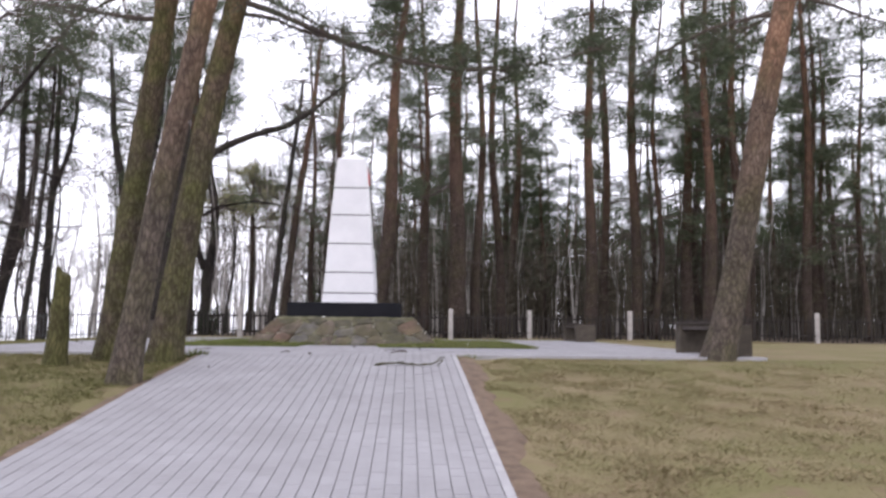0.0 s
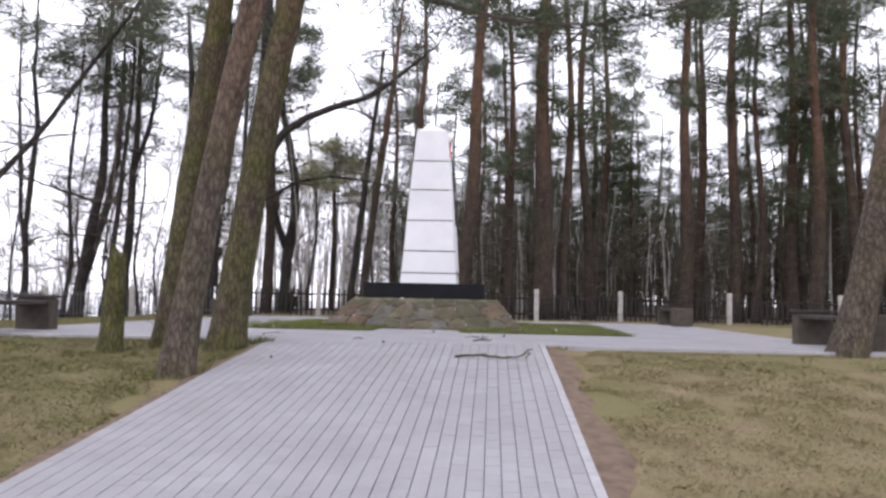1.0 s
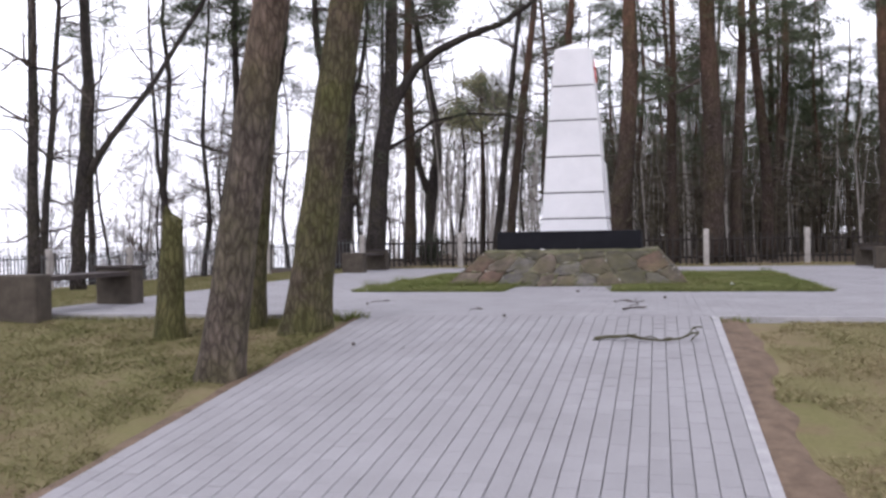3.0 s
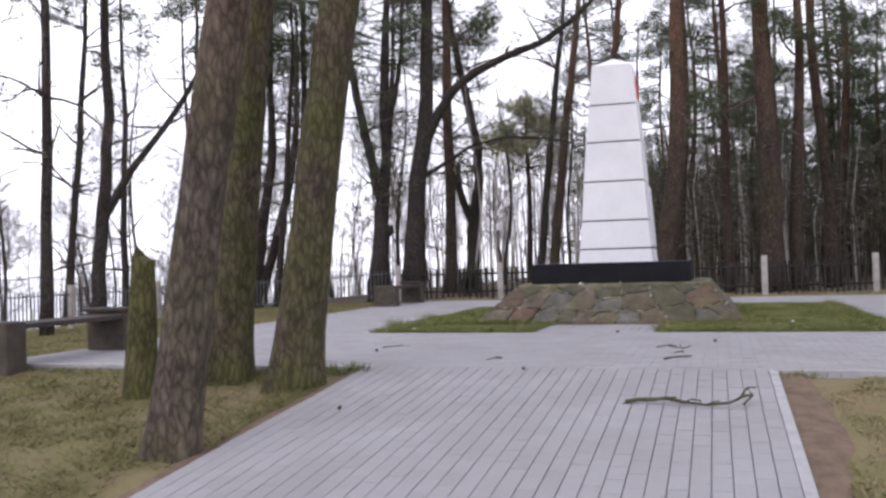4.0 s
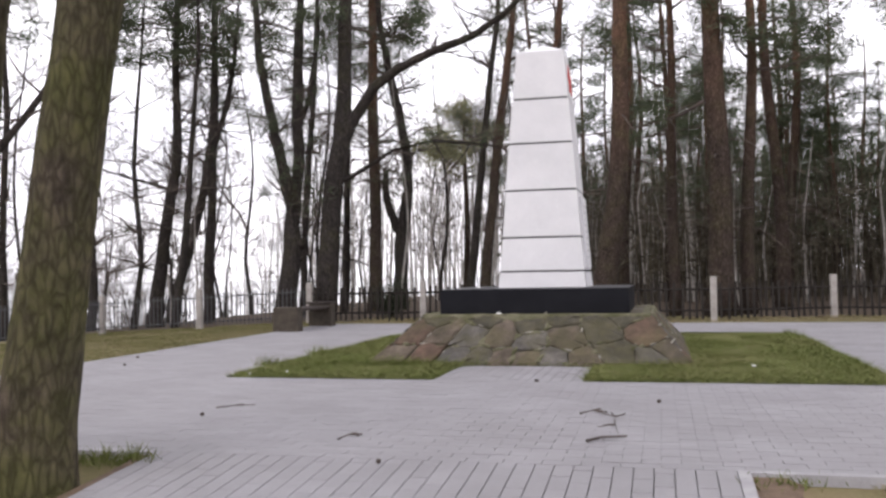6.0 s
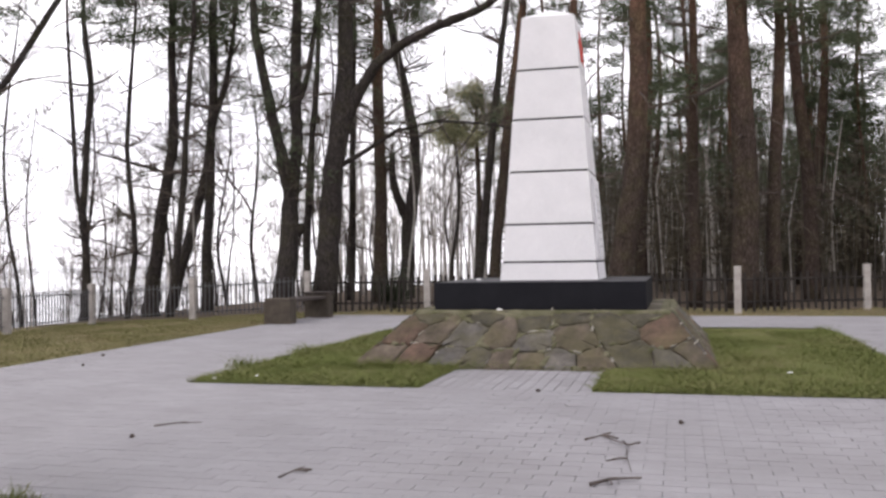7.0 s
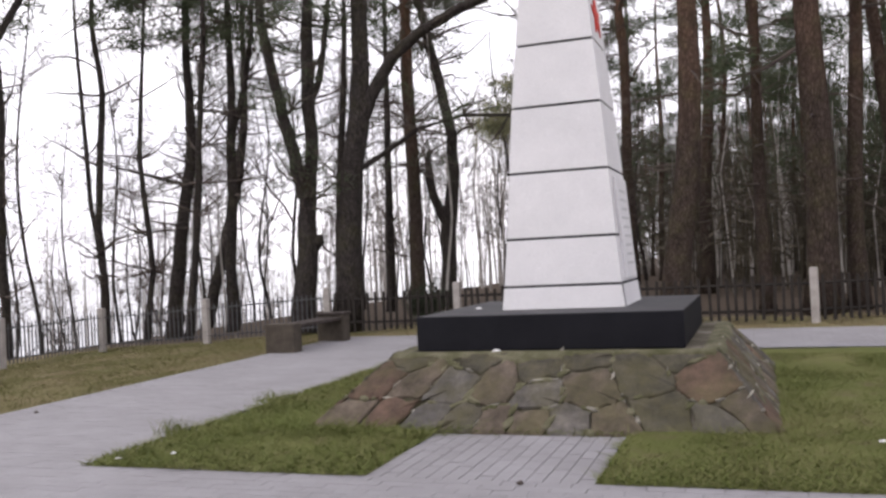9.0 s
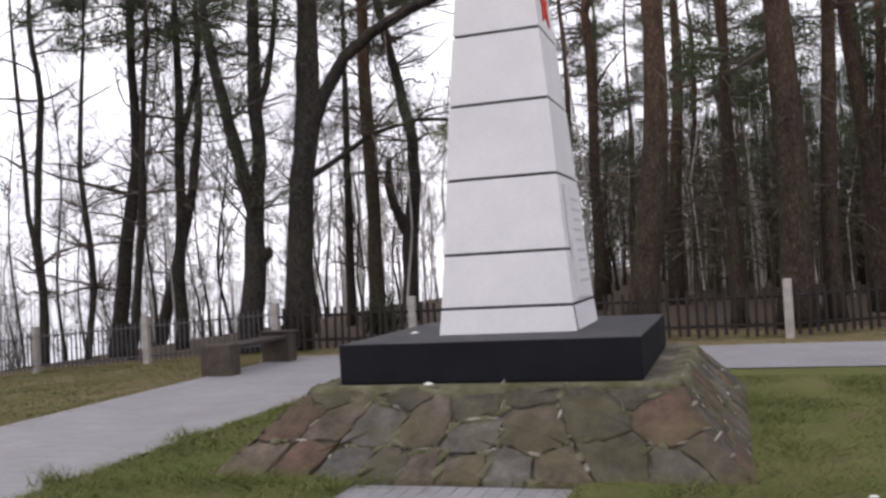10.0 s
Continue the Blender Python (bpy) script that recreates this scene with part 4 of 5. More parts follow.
# a dark evergreen shrub behind the fence
s, c = Soup(), Soup()
rr = random.Random(45)
for _ in range(16):
    a = rr.uniform(0, 6.28)
    q = limb(s, rr, (0, 0, 0), (math.cos(a) * 0.5, math.sin(a) * 0.5, 1), rr.uniform(0.5, 1.2), 0.02, 4, 0, 0.15)
    for w in q[2:]:
        spray(c, rr, w, 0.35, 26)
shrub = tagged(new("shrub"), "dark evergreen shrub behind the fence", "shrub")
shrub.matrix_basis = pose(-5.6, 11.6, 0)
tagged(part("branchwork", s.mesh("branchwork", M_TWIG), shrub), kind="stuff")
tagged(part("foliage", c.mesh("foliage", M_SHRUB), shrub), kind="stuff")

# the forked tree with one long bough over the monument
fx, fy = -6.95, 10.3
t, b = Soup(), Soup()
rr = random.Random(77)
pts = [Vector(p) for p in ((-0.15, 0, -0.1), (0.0, 0, 1.0), (0.12, 0, 2.5), (0.25, 0, 4.0), (0.5, 0, 5.2), (0.62, 0, 6.6), (0.66, 0, 8.5), (0.75, 0, 11), (0.9, 0.1, 14))]
t.tube(pts, [0.42, 0.34, 0.3, 0.28, 0.27, 0.22, 0.2, 0.16, 0.08], 12, True, 0.07, rr)
bough = [Vector(p) for p in ((0.5, 0, 5.0), (0.85, 0, 5.75), (1.5, 0, 6.7), (2.25, 0.0, 7.2), (3.2, 0, 7.6), (4.4, 0, 7.95), (5.3, 0, 8.5), (6.2, 0, 9.25), (7.0, 0, 9.9))]
t.tube(bough, [0.2, 0.18, 0.15, 0.13, 0.12, 0.1, 0.085, 0.06, 0.03], 8, False, 0.08, rr)
low = [Vector(p) for p in ((0.25, 0, 3.9), (1.0, 0.1, 4.3), (2.0, 0.2, 4.9), (3.2, 0.1, 5.1), (4.3, 0.2, 5.0), (5.2, 0.1, 4.8))]
t.tube(low, [0.09, 0.07, 0.06, 0.05, 0.035, 0.02], 6, False, 0.1, rr)
for q in bough[3:] + low[2:] + pts[5:]:
    for _ in range(6):
        d = Vector((rr.gauss(0.3, 1), rr.gauss(0, 1), rr.gauss(0.2, 0.7)))
        w = limb(b, rr, q, d, rr.uniform(0.8, 2.2), 0.025, 4, 0.1, 0.2)
        for _ in range(3):
            limb(b, rr, w[rr.randrange(2, 6)], Vector((rr.gauss(0, 1), rr.gauss(0, 1), rr.gauss(0.2, 0.7))), rr.uniform(0.3, 0.9), 0.01, 3, 0, 0.2, 4)
c = Soup()
for q in low[3:] + bough[5:]:
    for _ in range(9):
        spray(c, rr, q + Vector((rr.gauss(0, 0.5), rr.gauss(0, 0.4), rr.gauss(0.15, 0.25))), 0.45, 26)
tree((t.mesh("trunk", M_DARK, True), b.mesh("branchwork", M_TWIG), c.mesh("crown", M_NEEDLE)), fx, fy, "dark forked pine with one long bough reaching sideways", 0, 0.92, sink=0.0)

# the wood behind
rr = random.Random(9)
placed = []
while len(placed) < 80:
    x, y = rr.uniform(-5, 36), 14.5 + 32 * rr.random() ** 1.1
    if all((x - a) ** 2 + (y - b) ** 2 > 1.6 for a, b in placed) and not (x < 2.0 and y < 30 + 2 * x) and not (x < 5.5 and y < 17) and not (3.5 < x < 9.5 and y < 24):
        placed.append((x, y))
        tree(PINES[rr.choice((1, 3, 3, 4, 4, 4))], x, y, "slender forest pine with dark trunk and sparse crown", rr.uniform(0, 360), rr.uniform(0.7, 1.1))
placed = []
while len(placed) < 88:
    x, y = rr.uniform(-36, -1), 15 + 34 * rr.random()
    if all((x - a) ** 2 + (y - b) ** 2 > 1.2 for a, b in placed):
        placed.append((x, y))
        tree(rr.choice(BARES[1:2] + BARES[3:] * 2 + BIRCH * 2), x, y, "bare slender winter tree in the open wood", rr.uniform(0, 360), rr.uniform(0.6, 0.95))
placed = []
while len(placed) < 36:
    x, y = rr.uniform(-34, -14.5), rr.uniform(-14, 22)
    if all((x - a) ** 2 + (y - b) ** 2 > 2 for a, b in placed):
        placed.append((x, y))
        tree(rr.choice(BARES[3:]), x, y, "thin bare tree on the bank above the lake", rr.uniform(0, 360), rr.uniform(0.7, 1.15))
for x, y, turn in ((7.5, 30.0, 20), (9.4, 33.0, 110), (6.0, 34.0, 200), (8.6, 27.0, 290), (11.0, 29.5, 60), (4.6, 31.0, 150)):
    tree(PINES[4], x, y, "slender young forest pine with a low green crown", turn, 0.72)
for x, y in ((10.2, 19.0), (13.5, 17.5), (16.4, 20.5), (19.5, 18.5), (24, 19), (17, 25), (22.5, 14.5)):
    tree(PINES[rr.choice((0, 2))], x, y, "tall forest pine with a bushy high crown", rr.uniform(0, 360), rr.uniform(0.85, 1.0))
for x, y in ((-9, -30), (-4, -34), (5, -31), (11, -28), (16, -22), (19, -12), (18, -4), (-12, -24), (13, -17), (22, 4)):
    tree(PINES[rr.choice((0, 2))], x, y, "tall pine of the wood around the square", rr.uniform(0, 360), 1.0)

far = Soup()
for _ in range(420):
    x, y = rr.uniform(-6, 75), rr.uniform(40, 80)
    hh, r = rr.uniform(7, 12), rr.uniform(0.06, 0.16)
    far.tube([(x, y, -0.1), (x + rr.uniform(-0.3, 0.3), y, hh * 0.5), (x + rr.uniform(-0.6, 0.6), y, hh)], [r, r * 0.7, r * 0.3], 4, False)
tagged(new("far_trunks", far.mesh("far_trunks", M_DARK)), "dense dark trunks deep in the pine wood", "trees", kind="stuff")
far, brush = Soup(), Soup()
for _ in range(3600):
    x, y = rr.uniform(-8, 85), rr.uniform(40, 80)
    top = 5.0 + 0.055 * y + 1.6 * noise.noise((x * 0.22, y * 0.1, 7)) + (1.5 if x > 8 else 0)
    z = 0.8 + (top - 0.8) * rr.random() ** 0.9
    spray(far if rr.random() < 0.15 + 0.1 * z else brush, rr, Vector((x, y, z)), rr.uniform(1.2, 2.2), 24)
tagged(new("far_crowns", far.mesh("far_crowns", M_NEEDLE)), "dark green needle crowns deep in the pine wood", "trees", kind="stuff")
for _ in range(2600):
    x, y = rr.uniform(-2, 44), rr.uniform(17, 42)
    spray(brush, rr, Vector((x, y, 1.2 + 3.6 * rr.random() ** 1.2)), rr.uniform(0.5, 1.2), 14)
for _ in range(1500):
    x, y = rr.uniform(-1, 46), rr.uniform(20, 44)
    hh = rr.uniform(2.5, 6.5)
    brush.tube([(x, y, -0.1), (x + rr.uniform(-0.4, 0.4), y, hh)], [rr.uniform(0.015, 0.05), 0.008], 3, False)
tagged(new("undergrowth", brush.mesh("undergrowth", M_BRUSH)), "brown bare undergrowth deep in the wood", "bushes", kind="stuff")
far = Soup()
for _ in range(150):
    x, y = rr.uniform(0, 44), rr.uniform(19, 44)
    hh, r = rr.uniform(4, 8), rr.uniform(0.025, 0.06)
    far.tube([(x, y, -0.1), (x + rr.uniform(-0.3, 0.3), y, hh * 0.5), (x + rr.uniform(-0.6, 0.6), y, hh)], [r, r * 0.7, r * 0.2], 5, False)
for _ in range(540):
    x, y = rr.uniform(-56, 6), rr.uniform(32, 75)
    if x < -22 and rr.random() < 0.75:
        continue
    hh, r = rr.uniform(6, 12.5), rr.uniform(0.035, 0.09)
    z = ground_z(x, y)
    far.tube([(x, y, z - 0.1), (x + rr.uniform(-0.3, 0.3), y, z + hh * 0.5), (x + rr.uniform(-0.6, 0.6), y, z + hh)], [r, r * 0.7, r * 0.2], 4, False)
    for _ in range(13):
        a, zz = rr.uniform(0, 6.28), rr.uniform(1.5, hh)
        far.tube([(x, y, z + zz), (x + math.cos(a) * 0.7, y + math.sin(a) * 0.7, z + zz + 0.9)], [0.02, 0.007], 3, False)
tagged(new("far_birches", far.mesh("far_birches", M_BIRCH)), "pale bare birch thicket in the distance", "trees", kind="stuff")


# ---- fallen sticks ----
def stick(points, r, label, seed, twigs=0, moss=False):
    rr = random.Random(seed)
    s = Soup()
    pts = [Vector((x, y, (ground_z(x, y) if y < -6.7 else 0) + 0.036 + r + h)) for x, y, h in points]
    s.tube(pts, [r * (1 - 0.6 * i / (len(pts) - 1)) for i in range(len(pts))], 6, True, 0.2, rr)
    for _ in range(twigs):
        q = rr.choice(pts[1:])
        d = Vector((rr.gauss(0.2, 1), rr.gauss(0, 0.7), abs(rr.gauss(0.03, 0.08))))
        limb(s, rr, q, d, rr.uniform(0.06, 0.18), r * 0.35, 4, 0.3, 0.1, 4)
    return tagged(new("fallen_branch", s.mesh("fallen_branch", M_MOSSY if moss else M_TWIG)), label, "branch", "fallen branches on the paving")


M_MOSSY = speckled("mossy_stick", (0.04, 0.036, 0.022), (0.085, 0.08, 0.04), 14, 0.9)
stick([(1.02, -8.03, 0), (1.12, -7.99, 0.01), (1.24, -8.0, 0.015), (1.33, -7.98, 0.02), (1.45, -8.06, 0.012), (1.62, -8.13, 0.01), (1.78, -8.09, 0.02), (1.86, -8.02, 0.04), (1.91, -7.86, 0.08), (1.95, -7.96, 0.05), (1.88, -8.08, 0.01)], 0.018, "mossy fallen branch with crooked twigs lying across the path", 61, 11, True)
stick([(1.2, -5.96, 0), (1.3, -5.86, 0.01), (1.44, -5.77, 0.0)], 0.012, "short fallen branch on the paved square", 62, 3)
stick([(1.05, -4.74, 0), (1.15, -4.63, 0.01), (1.33, -4.86, 0.0)], 0.009, "thin forked branch on the paved square", 63, 4)
stick([(1.34, -5.0, 0), (1.36, -5.3, 0.01), (1.4, -5.6, 0.0)], 0.004, "thin twig on the paved square", 66, 1)
stick([(-2.2, -4.82, 0), (-2.06, -4.71, 0.008), (-1.91, -4.62, 0.0)], 0.006, "thin straight twig on the paved square", 64, 1)
stick([(-0.55, -6.13, 0), (-0.52, -6.0, 0.01), (-0.48, -5.92, 0.02)], 0.006, "short twig near the path corner", 65, 2)
rr = random.Random(71)
cone_s = Soup()
cone_s.tube([(-0.02, 0, 0.01), (-0.008, 0, 0.014), (0.008, 0, 0.014), (0.024, 0, 0.01)], [0.006, 0.015, 0.013, 0.003], 7, True, 0.3, rr)
cone_me = cone_s.mesh("pine_cone", M_TWIG)
for x, y in ((1.68, -4.01), (-2.1, -5.25), (-1.2, -8.4), (0.4, -2.6), (-5.37, -1.4), (-5.87, -0.31), (-0.03, -6.81)):
    ob = tagged(new("pine_cone", cone_me), "small brown fallen pine cone on the paving", "cone", "fallen cones")
    ob.matrix_basis = pose(x, y, rise(y) + 0.036, 0, 0, rr.uniform(0, 360)) @ Matrix.Scale(1.15, 4)


# ---- grass ----
def blades(name, count, area, height, mat, label, seed, keep=None, width=0.006):
    rr = random.Random(seed)
    s = Soup()
    x0, x1, y0, y1 = area
    while count > 0:
        x, y = rr.uniform(x0, x1), rr.uniform(y0, y1)
        if keep and not keep(x, y):
            continue
        count -= 1
        h = height * rr.uniform(0.45, 1.25) * (1 + 0.5 * noise.noise((x * 1.3, y * 1.3, 2)))
        a = rr.uniform(0, 6.28)
        ux, uy = math.cos(a) * width, math.sin(a) * width
        lx, ly = rr.gauss(0, 1.7) * h, rr.gauss(0, 1.7) * h
        z = ground_z(x, y) + unevenness(x, y) - 0.012 + (0.05 if name == "turf_grass" else 0.0)
        s.v += [(x - ux, y - uy, z), (x + ux, y + uy, z), (x + lx, y + ly, z + h)]
        k = len(s.v)
        s.f.append((k - 3, k - 2, k - 1))
    return tagged(new(name, s.mesh(name, mat)), label, "grass", kind="stuff")


def wavy(v, k):
    return 0.05 * noise.noise((v * 1.7, k, 0)) + 0.03 * noise.noise((v * 6, k, 3))


chance = random.Random(80)


def thinning(x, y, edge):
    """Chance that a blade is kept: dense beside the path, thinner further out."""
    return chance.random() < math.exp(-max(abs(x - edge) - 2.5, 0) / 3.0) * min(1, max(0, (y + 18) / 3))


blades("lawn_grass", 190000, (PX1 + 0.09, 14.0, -18, Y0 - 0.08), 0.034, M_BLADE, "short dry olive-brown winter grass", 81, lambda x, y: (x - PX1 - 0.42) > 0.6 * noise.noise((x * 2, y * 1.1, 5)) and thinning(x, y, PX1))
blades("lawn_grass", 110000, (-13.5, PX0 + 0.06, -18, Y0 - 0.0), 0.05, M_OLIVE, "olive-brown grass round the pine roots", 82, lambda x, y: x < PX0 + 0.0 + wavy(y, 1) and (x < PX0 - 0.35 or noise.noise((x * 3, y * 1.5, 8)) > -0.15) and thinning(x, y, PX0))
blades("lawn_grass", 90000, (-13.5, X0 - 0.02, -6.7, 10.0), 0.06, M_OLIVE, "olive winter grass between the square and the railing", 83)
blades("lawn_grass", 30000, (X0, 14.0, Y1 + 0.05, 11.5), 0.07, M_BLADE, "dry grass along the fence", 84)


def on_turf(x, y):
    if -2.0 < x < 2.0 and -0.85 < y < 3.4:
        return False
    return not (-0.78 < x < 0.88 and y < -0.95)


blades("foot_grass", 9000, (-2.5, 2.5, -1.25, 3.0), 0.14, M_GREEN, "longer grass tufts against the stone base", 86,
       lambda x, y: on_turf(x, y) and noise.noise((x * 2.2, y * 2.2, 9)) > -0.05)
blades("turf_grass", 90000, (IX0 - 0.02, IX1 + 0.02, IY0 - 0.02, 4.5), 0.05, M_GREEN, "green tufted grass round the stone base", 85, on_turf)


# weeds at the corner of the path and along the turf
for x, y, count, height in ((-1.72, -6.85, 90, 0.12), (-1.95, -6.95, 90, 0.12), (-3.35, -1.2, 140, 0.2), (-3.3, 0.6, 120, 0.18), (-2.6, -1.3, 110, 0.17), (3.9, 4.6, 90, 0.16), (2.4, -6.85, 80, 0.07)):
    rr = random.Random(int(x * 100))
    s = Soup()
    for _ in range(count):
        px, py = rr.gauss(0, 0.1), rr.gauss(0, 0.07)
        h, aa = height * rr.uniform(0.4, 1.1), rr.uniform(0, 6.28)
        ux, uy = math.cos(aa) * 0.006, math.sin(aa) * 0.006
        tx_, ty_ = px + rr.gauss(0, 0.5) * h, py + rr.gauss(0, 0.5) * h
        s.add([(px - ux, py - uy, 0), (px + ux, py + uy, 0), (tx_, ty_, h)], [(0, 1, 2)])
    ob = tagged(new("weed", s.mesh("weed", M_GREEN)), "ragged green weed tuft at the paving edge", "plant", kind="stuff")
    ob.matrix_basis = pose(x, y, ground_z(x, y) + 0.01)


# ---- stones of the monument's base ----
def clip(poly, px, py, nx, ny):
    out = []
    for (ax, ay), (bx, by) in zip(poly, poly[1:] + poly[:1]):
        da, db = (ax - px) * nx + (ay - py) * ny, (bx - px) * nx + (by - py) * ny
        if da <= 0:
            out.append((ax, ay))
        if da * db < 0:
            t = da / (da - db)
            out.append((ax + (bx - ax) * t, ay + (by - ay) * t))
    return out


crumbs, clods = Soup(), Soup()


def crumb(place, along, normal, rr):
    """A ragged lump of mortar or moss lying along a joint."""
    s = crumbs if rr.random() < 0.4 else clods
    across = normal.cross(along)
    L, W, H = rr.uniform(0.02, 0.085), rr.uniform(0.008, 0.02), rr.uniform(0.008, 0.02)
    if s is clods:
        L, W = L * 1.4, W * 2.0
    v, n = [], 9
    for scale, lift in ((1.0, -0.006), (0.8, H * 0.8), (0.4, H)):
        for i in range(n):
            t = 2 * math.pi * i / n
            k = scale * rr.uniform(0.65, 1.25)
            v.append(place + along * (L * k * math.cos(t)) + across * (W * k * math.sin(t)) + normal * (lift + rr.gauss(0, 0.002)))
    v.append(place + normal * H)
    f = [(r * n + i, r * n + (i + 1) % n, (r + 1) * n + (i + 1) % n, (r + 1) * n + i) for r in range(2) for i in range(n)]
    f += [(2 * n + i, 2 * n + (i + 1) % n, 3 * n) for i in range(n)]
    s.add(v, f)


def stone_face(a, b, c, d, cols, rows, seed, laid=()):
    """Irregular stones on the quad a, b (foot), c, d (top)."""
    rr = random.Random(seed)
    a, b, c, d = (Vector(p) for p in (a, b, c, d))
    width, height = (b - a).length, ((c + d) / 2 - (a + b) / 2).length
    normal = (b - a).cross(d - a).normalized()
    seeds = [((i + 0.5 + (0.25 if j % 2 else -0.25) + rr.uniform(-0.42, 0.42)) * width / cols, (j + 0.5 + rr.uniform(-0.36, 0.36)) * height / rows) for i in range(-1, cols + 1) for j in range(rows)]
    if laid:
        seeds = [(u * width, w * height) for u, w, _ in laid]
    for k, (sx, sy) in enumerate(seeds):
        poly = [(0.0, 0.0), (width, 0.0), (width, height), (0.0, height)]
        for m, (ox, oy) in enumerate(seeds):
            if m != k and poly:
                dx, dy = ox - sx, oy - sy
                L = math.hypot(dx, dy)
                gap = rr.choice((0.003, 0.006, 0.01, 0.018))
                poly = clip(poly, sx + dx / 2 - dx / L * gap, sy + dy / 2 - dy / L * gap, dx / L, dy / L)
        if len(poly) < 3:
            continue
        cx, cy = sum(p[0] for p in poly) / len(poly), sum(p[1] for p in poly) / len(poly)
        size = max(math.hypot(p[0] - cx, p[1] - cy) for p in poly)
        if size < 0.07:
            continue
        ring = []
        for (px, py), (qx, qy) in zip(poly, poly[1:] + poly[:1]):
            L = math.hypot(qx - px, qy - py)
            for u in ((0.1, 0.28, 0.5, 0.72, 0.9) if L > 0.12 else (0.2, 0.8)):
                ring.append((px + (qx - px) * u + rr.gauss(0, 0.015), py + (qy - py) * u + rr.gauss(0, 0.015)))
            for u in (rr.random(), rr.random(), rr.random()):
                if rr.random() < 0.3 * min(1, L / 0.2):
                    mx, my = px + (qx - px) * u, py + (qy - py) * u
                    place = (a.lerp(b, mx / width)).lerp(d.lerp(c, mx / width), my / height)
                    along = ((b - a).normalized() * (qx - px) + (d - a).normalized() * (qy - py)).normalized()
                    crumb(place, along, normal, rr)
        out = rr.uniform(0.003, 0.015)
        v, n = [], len(ring)
        for scale, lift in ((1.0, -0.012), (0.985, out * 0.5), (0.93, out), (0.5, out + 0.006)):
            for px, py in ring:
                qx, qy = cx + (px - cx) * scale, cy + (py - cy) * scale
                s, t = qx / width, qy / height
                p = (a.lerp(b, s)).lerp(d.lerp(c, s), t)
                v.append(p + normal * (lift + rr.gauss(0, 0.004 if scale < 0.95 else 0)))
        centre = sum((Vector(p) for p in v[-n:]), Vector()) / n
        v.append(centre)
        f = [(r * n + i, r * n + (i + 1) % n, (r + 1) * n + (i + 1) % n, (r + 1) * n + i) for r in range(3) for i in range(n)]
        f += [(3 * n + i, 3 * n + (i + 1) % n, 4 * n) for i in range(n)]
        s = Soup()
        s.add(v, f)
        kind = laid[k][2] if laid else rr.choice(("grey", "brown", "green", "brown", "grey", "red", "green"))
        part("stone", s.mesh("stone", STONES[kind], True), stone_base)


foot = [(BX0, BY0, 0.0), (BX1, BY0, 0.0), (BX1, BY1, 0.0), (BX0, BY1, 0.0)]
head = [(TX0, TY0, BT), (TX1, TY0, BT), (TX1, TY1, BT), (TX0, TY1, BT)]
FRONT = [(0.06, 0.62, "red"), (0.16, 0.6, "brown"), (0.27, 0.6, "grey"), (0.4, 0.58, "brown"), (0.49, 0.78, "green"), (0.5, 0.5, "grey"), (0.63, 0.58, "brown"), (0.77, 0.72, "green"), (0.92, 0.66, "red"),
         (0.06, 0.24, "brown"), (0.16, 0.26, "red"), (0.26, 0.18, "grey"), (0.35, 0.13, "green"), (0.42, 0.12, "brown"), (0.5, 0.14, "brown"), (0.59, 0.14, "grey"), (0.68, 0.1, "brown"), (0.79, 0.25, "green"), (0.9, 0.14, "grey"), (0.97, 0.28, "brown"),
         (0.1, 0.95, "green"), (0.3, 0.97, "green"), (0.62, 0.97, "green"), (0.88, 0.97, "green")]
stone_face(foot[0], foot[1], head[1], head[0], 9, 3, 191, FRONT)
stone_face(foot[1], foot[2], head[2], head[1], 9, 3, 92)
stone_face(foot[2], foot[3], head[3], head[2], 8, 3, 93)
stone_face(foot[3], foot[0], head[0], head[3], 9, 3, 94)


tagged(part("crumbled_mortar", crumbs.mesh("crumbled_mortar", M_CRUMB), stone_base, "pale crumbling mortar between the stones"), kind="stuff")
tagged(part("joint_moss", clods.mesh("joint_moss", M_MOSS, True), stone_base, "brownish green moss in the joints"), kind="stuff")

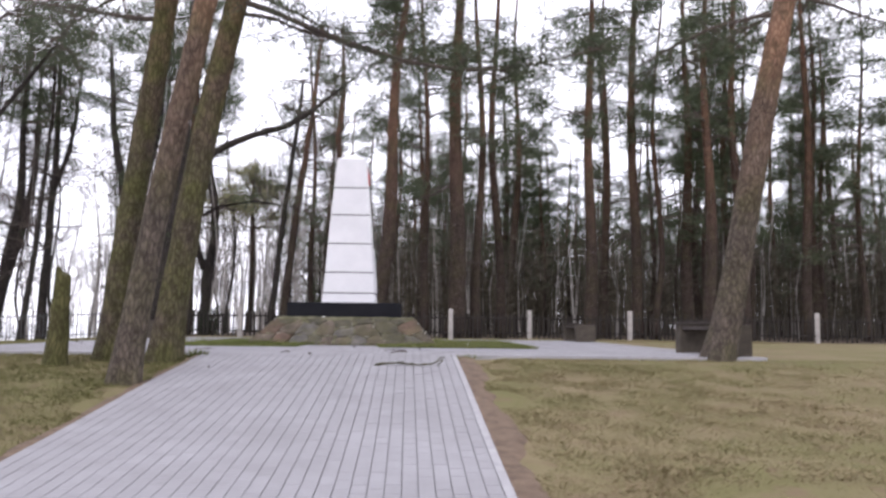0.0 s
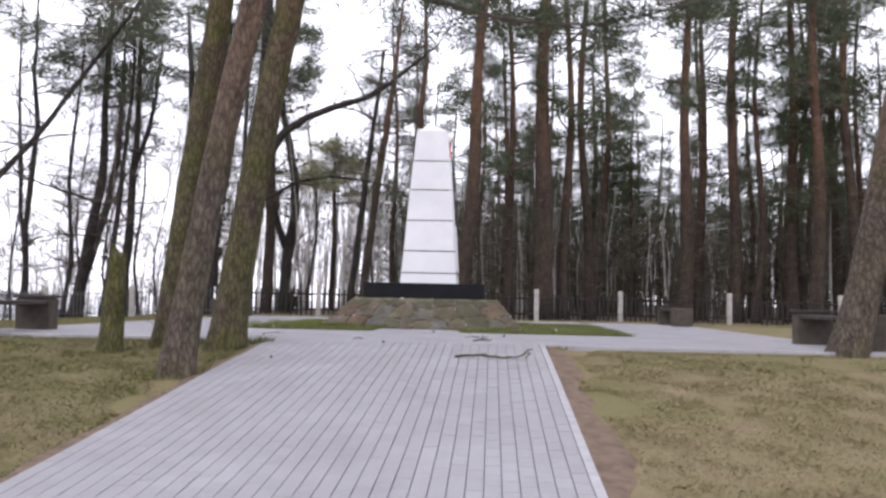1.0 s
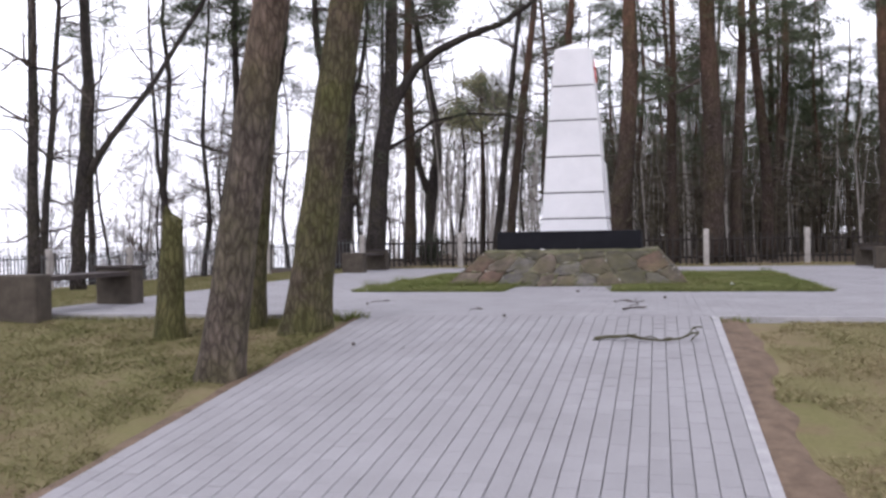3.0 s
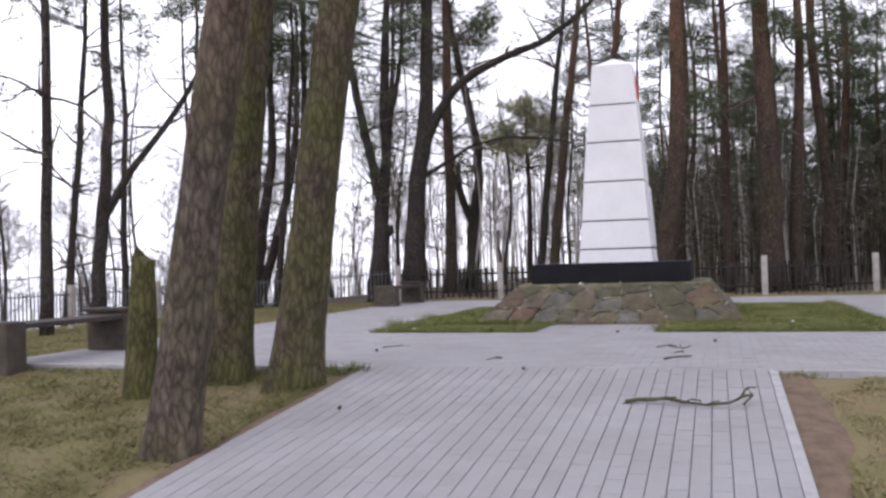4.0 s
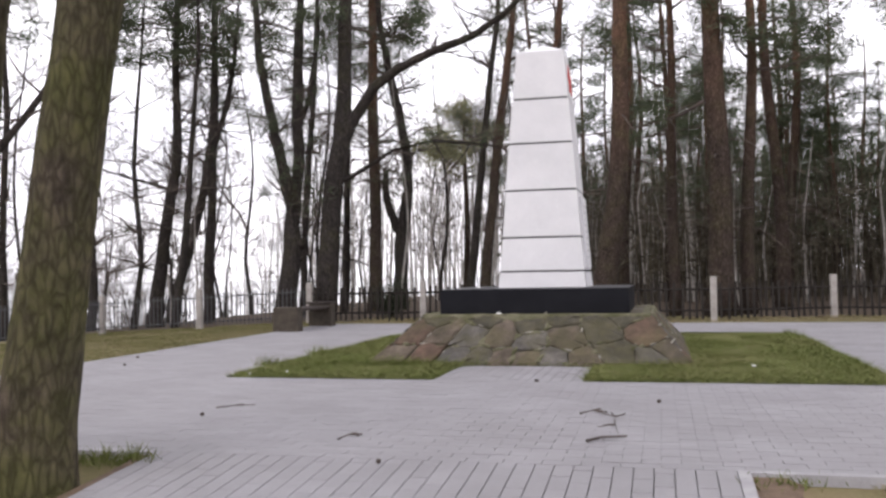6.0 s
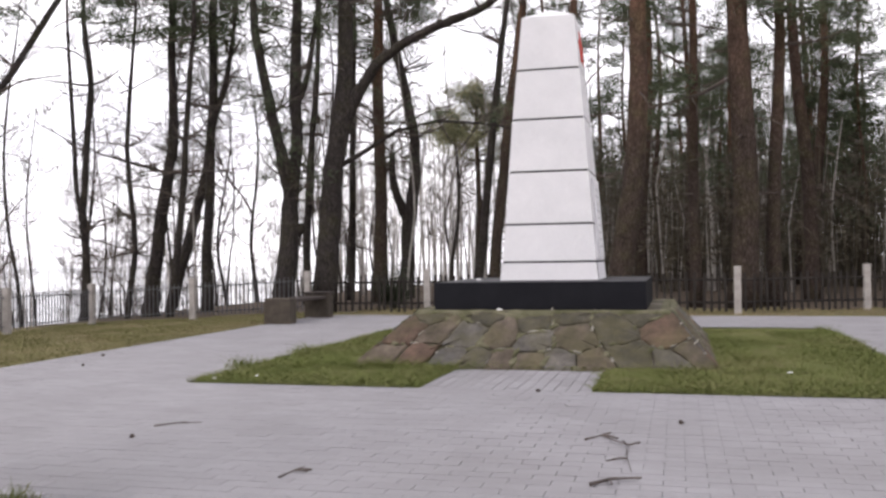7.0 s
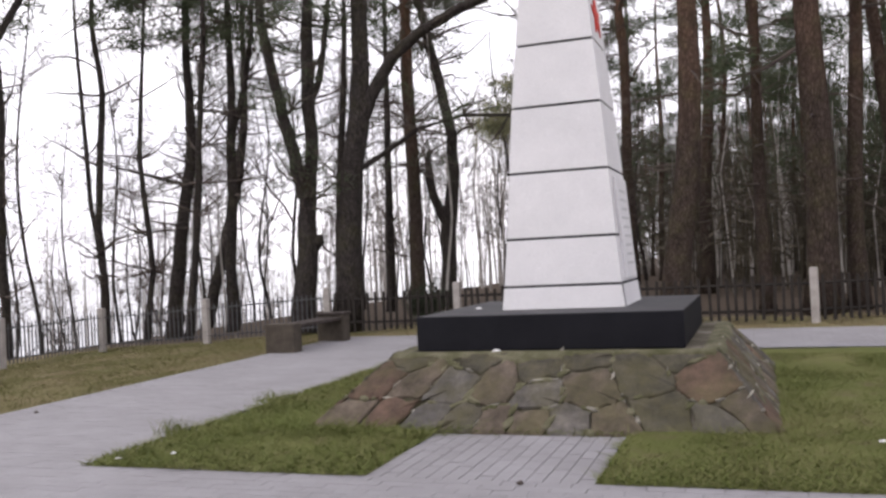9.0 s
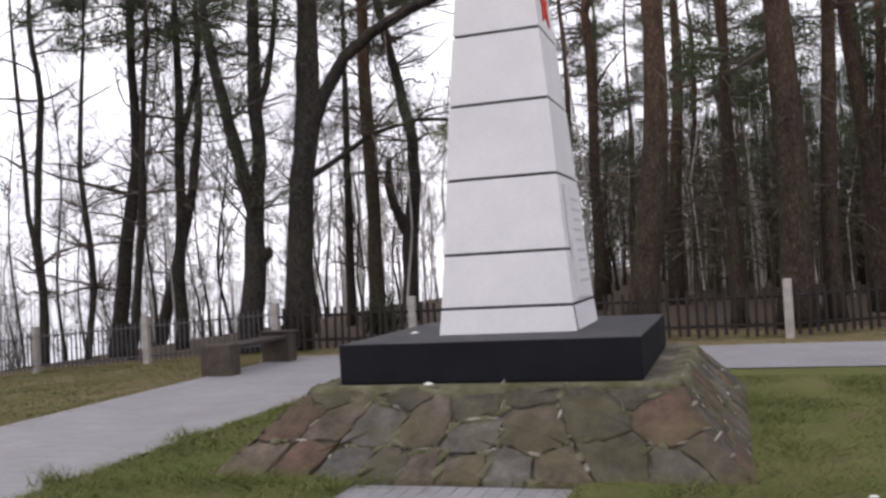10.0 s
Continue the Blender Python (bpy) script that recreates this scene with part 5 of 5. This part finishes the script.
# ---- pavers ----
def paver_shape(s, x0, x1, y0, y1, z0, z1, edge=0.003, low=0.0065):
    """A paver with sloping rims; z0, z1 are the heights of its two ends."""
    s.add([(x0, y0, z0 - low), (x1, y0, z0 - low), (x1, y1, z1 - low), (x0, y1, z1 - low),
           (x0 + edge, y0 + edge, z0), (x1 - edge, y0 + edge, z0), (x1 - edge, y1 - edge, z1), (x0 + edge, y1 - edge, z1)],
          [(4, 5, 6, 7), (0, 1, 5, 4), (1, 2, 6, 5), (2, 3, 7, 6), (3, 0, 4, 7)])


LEVEL, JOINT = 0.034, 0.0038
pitch = (PX1 - PX0) / 32
length = 0.24
rest = Soup()
rr = random.Random(55)
for i in range(32):
    x0 = PX0 + pitch * i + JOINT / 2
    x1 = x0 + pitch - JOINT
    y = -26.0 + (0.12 if i % 2 else 0.0)
    while y < Y0 - 0.02:
        y1 = min(y + length - 0.0015, Y0 - 0.0015)
        z0, z1 = rise(y) + LEVEL + rr.gauss(0, 0.0012), rise(y1) + LEVEL + rr.gauss(0, 0.0012)
        if -10.4 < y < -8.2:
            s = Soup()
            paver_shape(s, x0, x1, y, y1, z0, z1)
            part("paver", s.mesh("paver", M_PAVER), pavement)
        else:
            paver_shape(rest, x0, x1, y, y1, z0, z1)
        y += length
for xa, xb, ya, yb in ((X0, X1, Y0, IY0), (X0, IX0, IY0, IY1), (IX1, X1, IY0, IY1), (X0, X1, IY1, Y1)):
    row = 0
    y = ya
    while y < yb - 0.02:
        y1 = min(y + 0.12, yb)
        x = xa - (0.12 if row % 2 else 0.0)
        while x < xb - 0.02:
            p, q = max(x, xa), min(x + 0.24, xb)
            if q - p > 0.03:
                z = LEVEL + rr.gauss(0, 0.0008)
                paver_shape(rest, p + 0.001, q - 0.001, y + 0.001, y1 - 0.001, z, z, 0.002, 0.005)
            x += 0.24
        y += 0.12
        row += 1
for i in range(14):
    x0 = -0.78 + 1.66 / 14 * i
    y = IY0 - (0.12 if i % 2 else 0.0)
    while y < -1.0:
        z = LEVEL + rr.gauss(0, 0.001)
        p, q = max(y, IY0), min(y + 0.236, -0.99)
        if q - p > 0.03:
            paver_shape(rest, x0 + 0.002, x0 + 1.66 / 14 - 0.002, p, q, z, z)
        y += 0.24
tagged(part("pavers", rest.mesh("pavers", M_PAVER), pavement, "small pale concrete pavers"), kind="stuff")
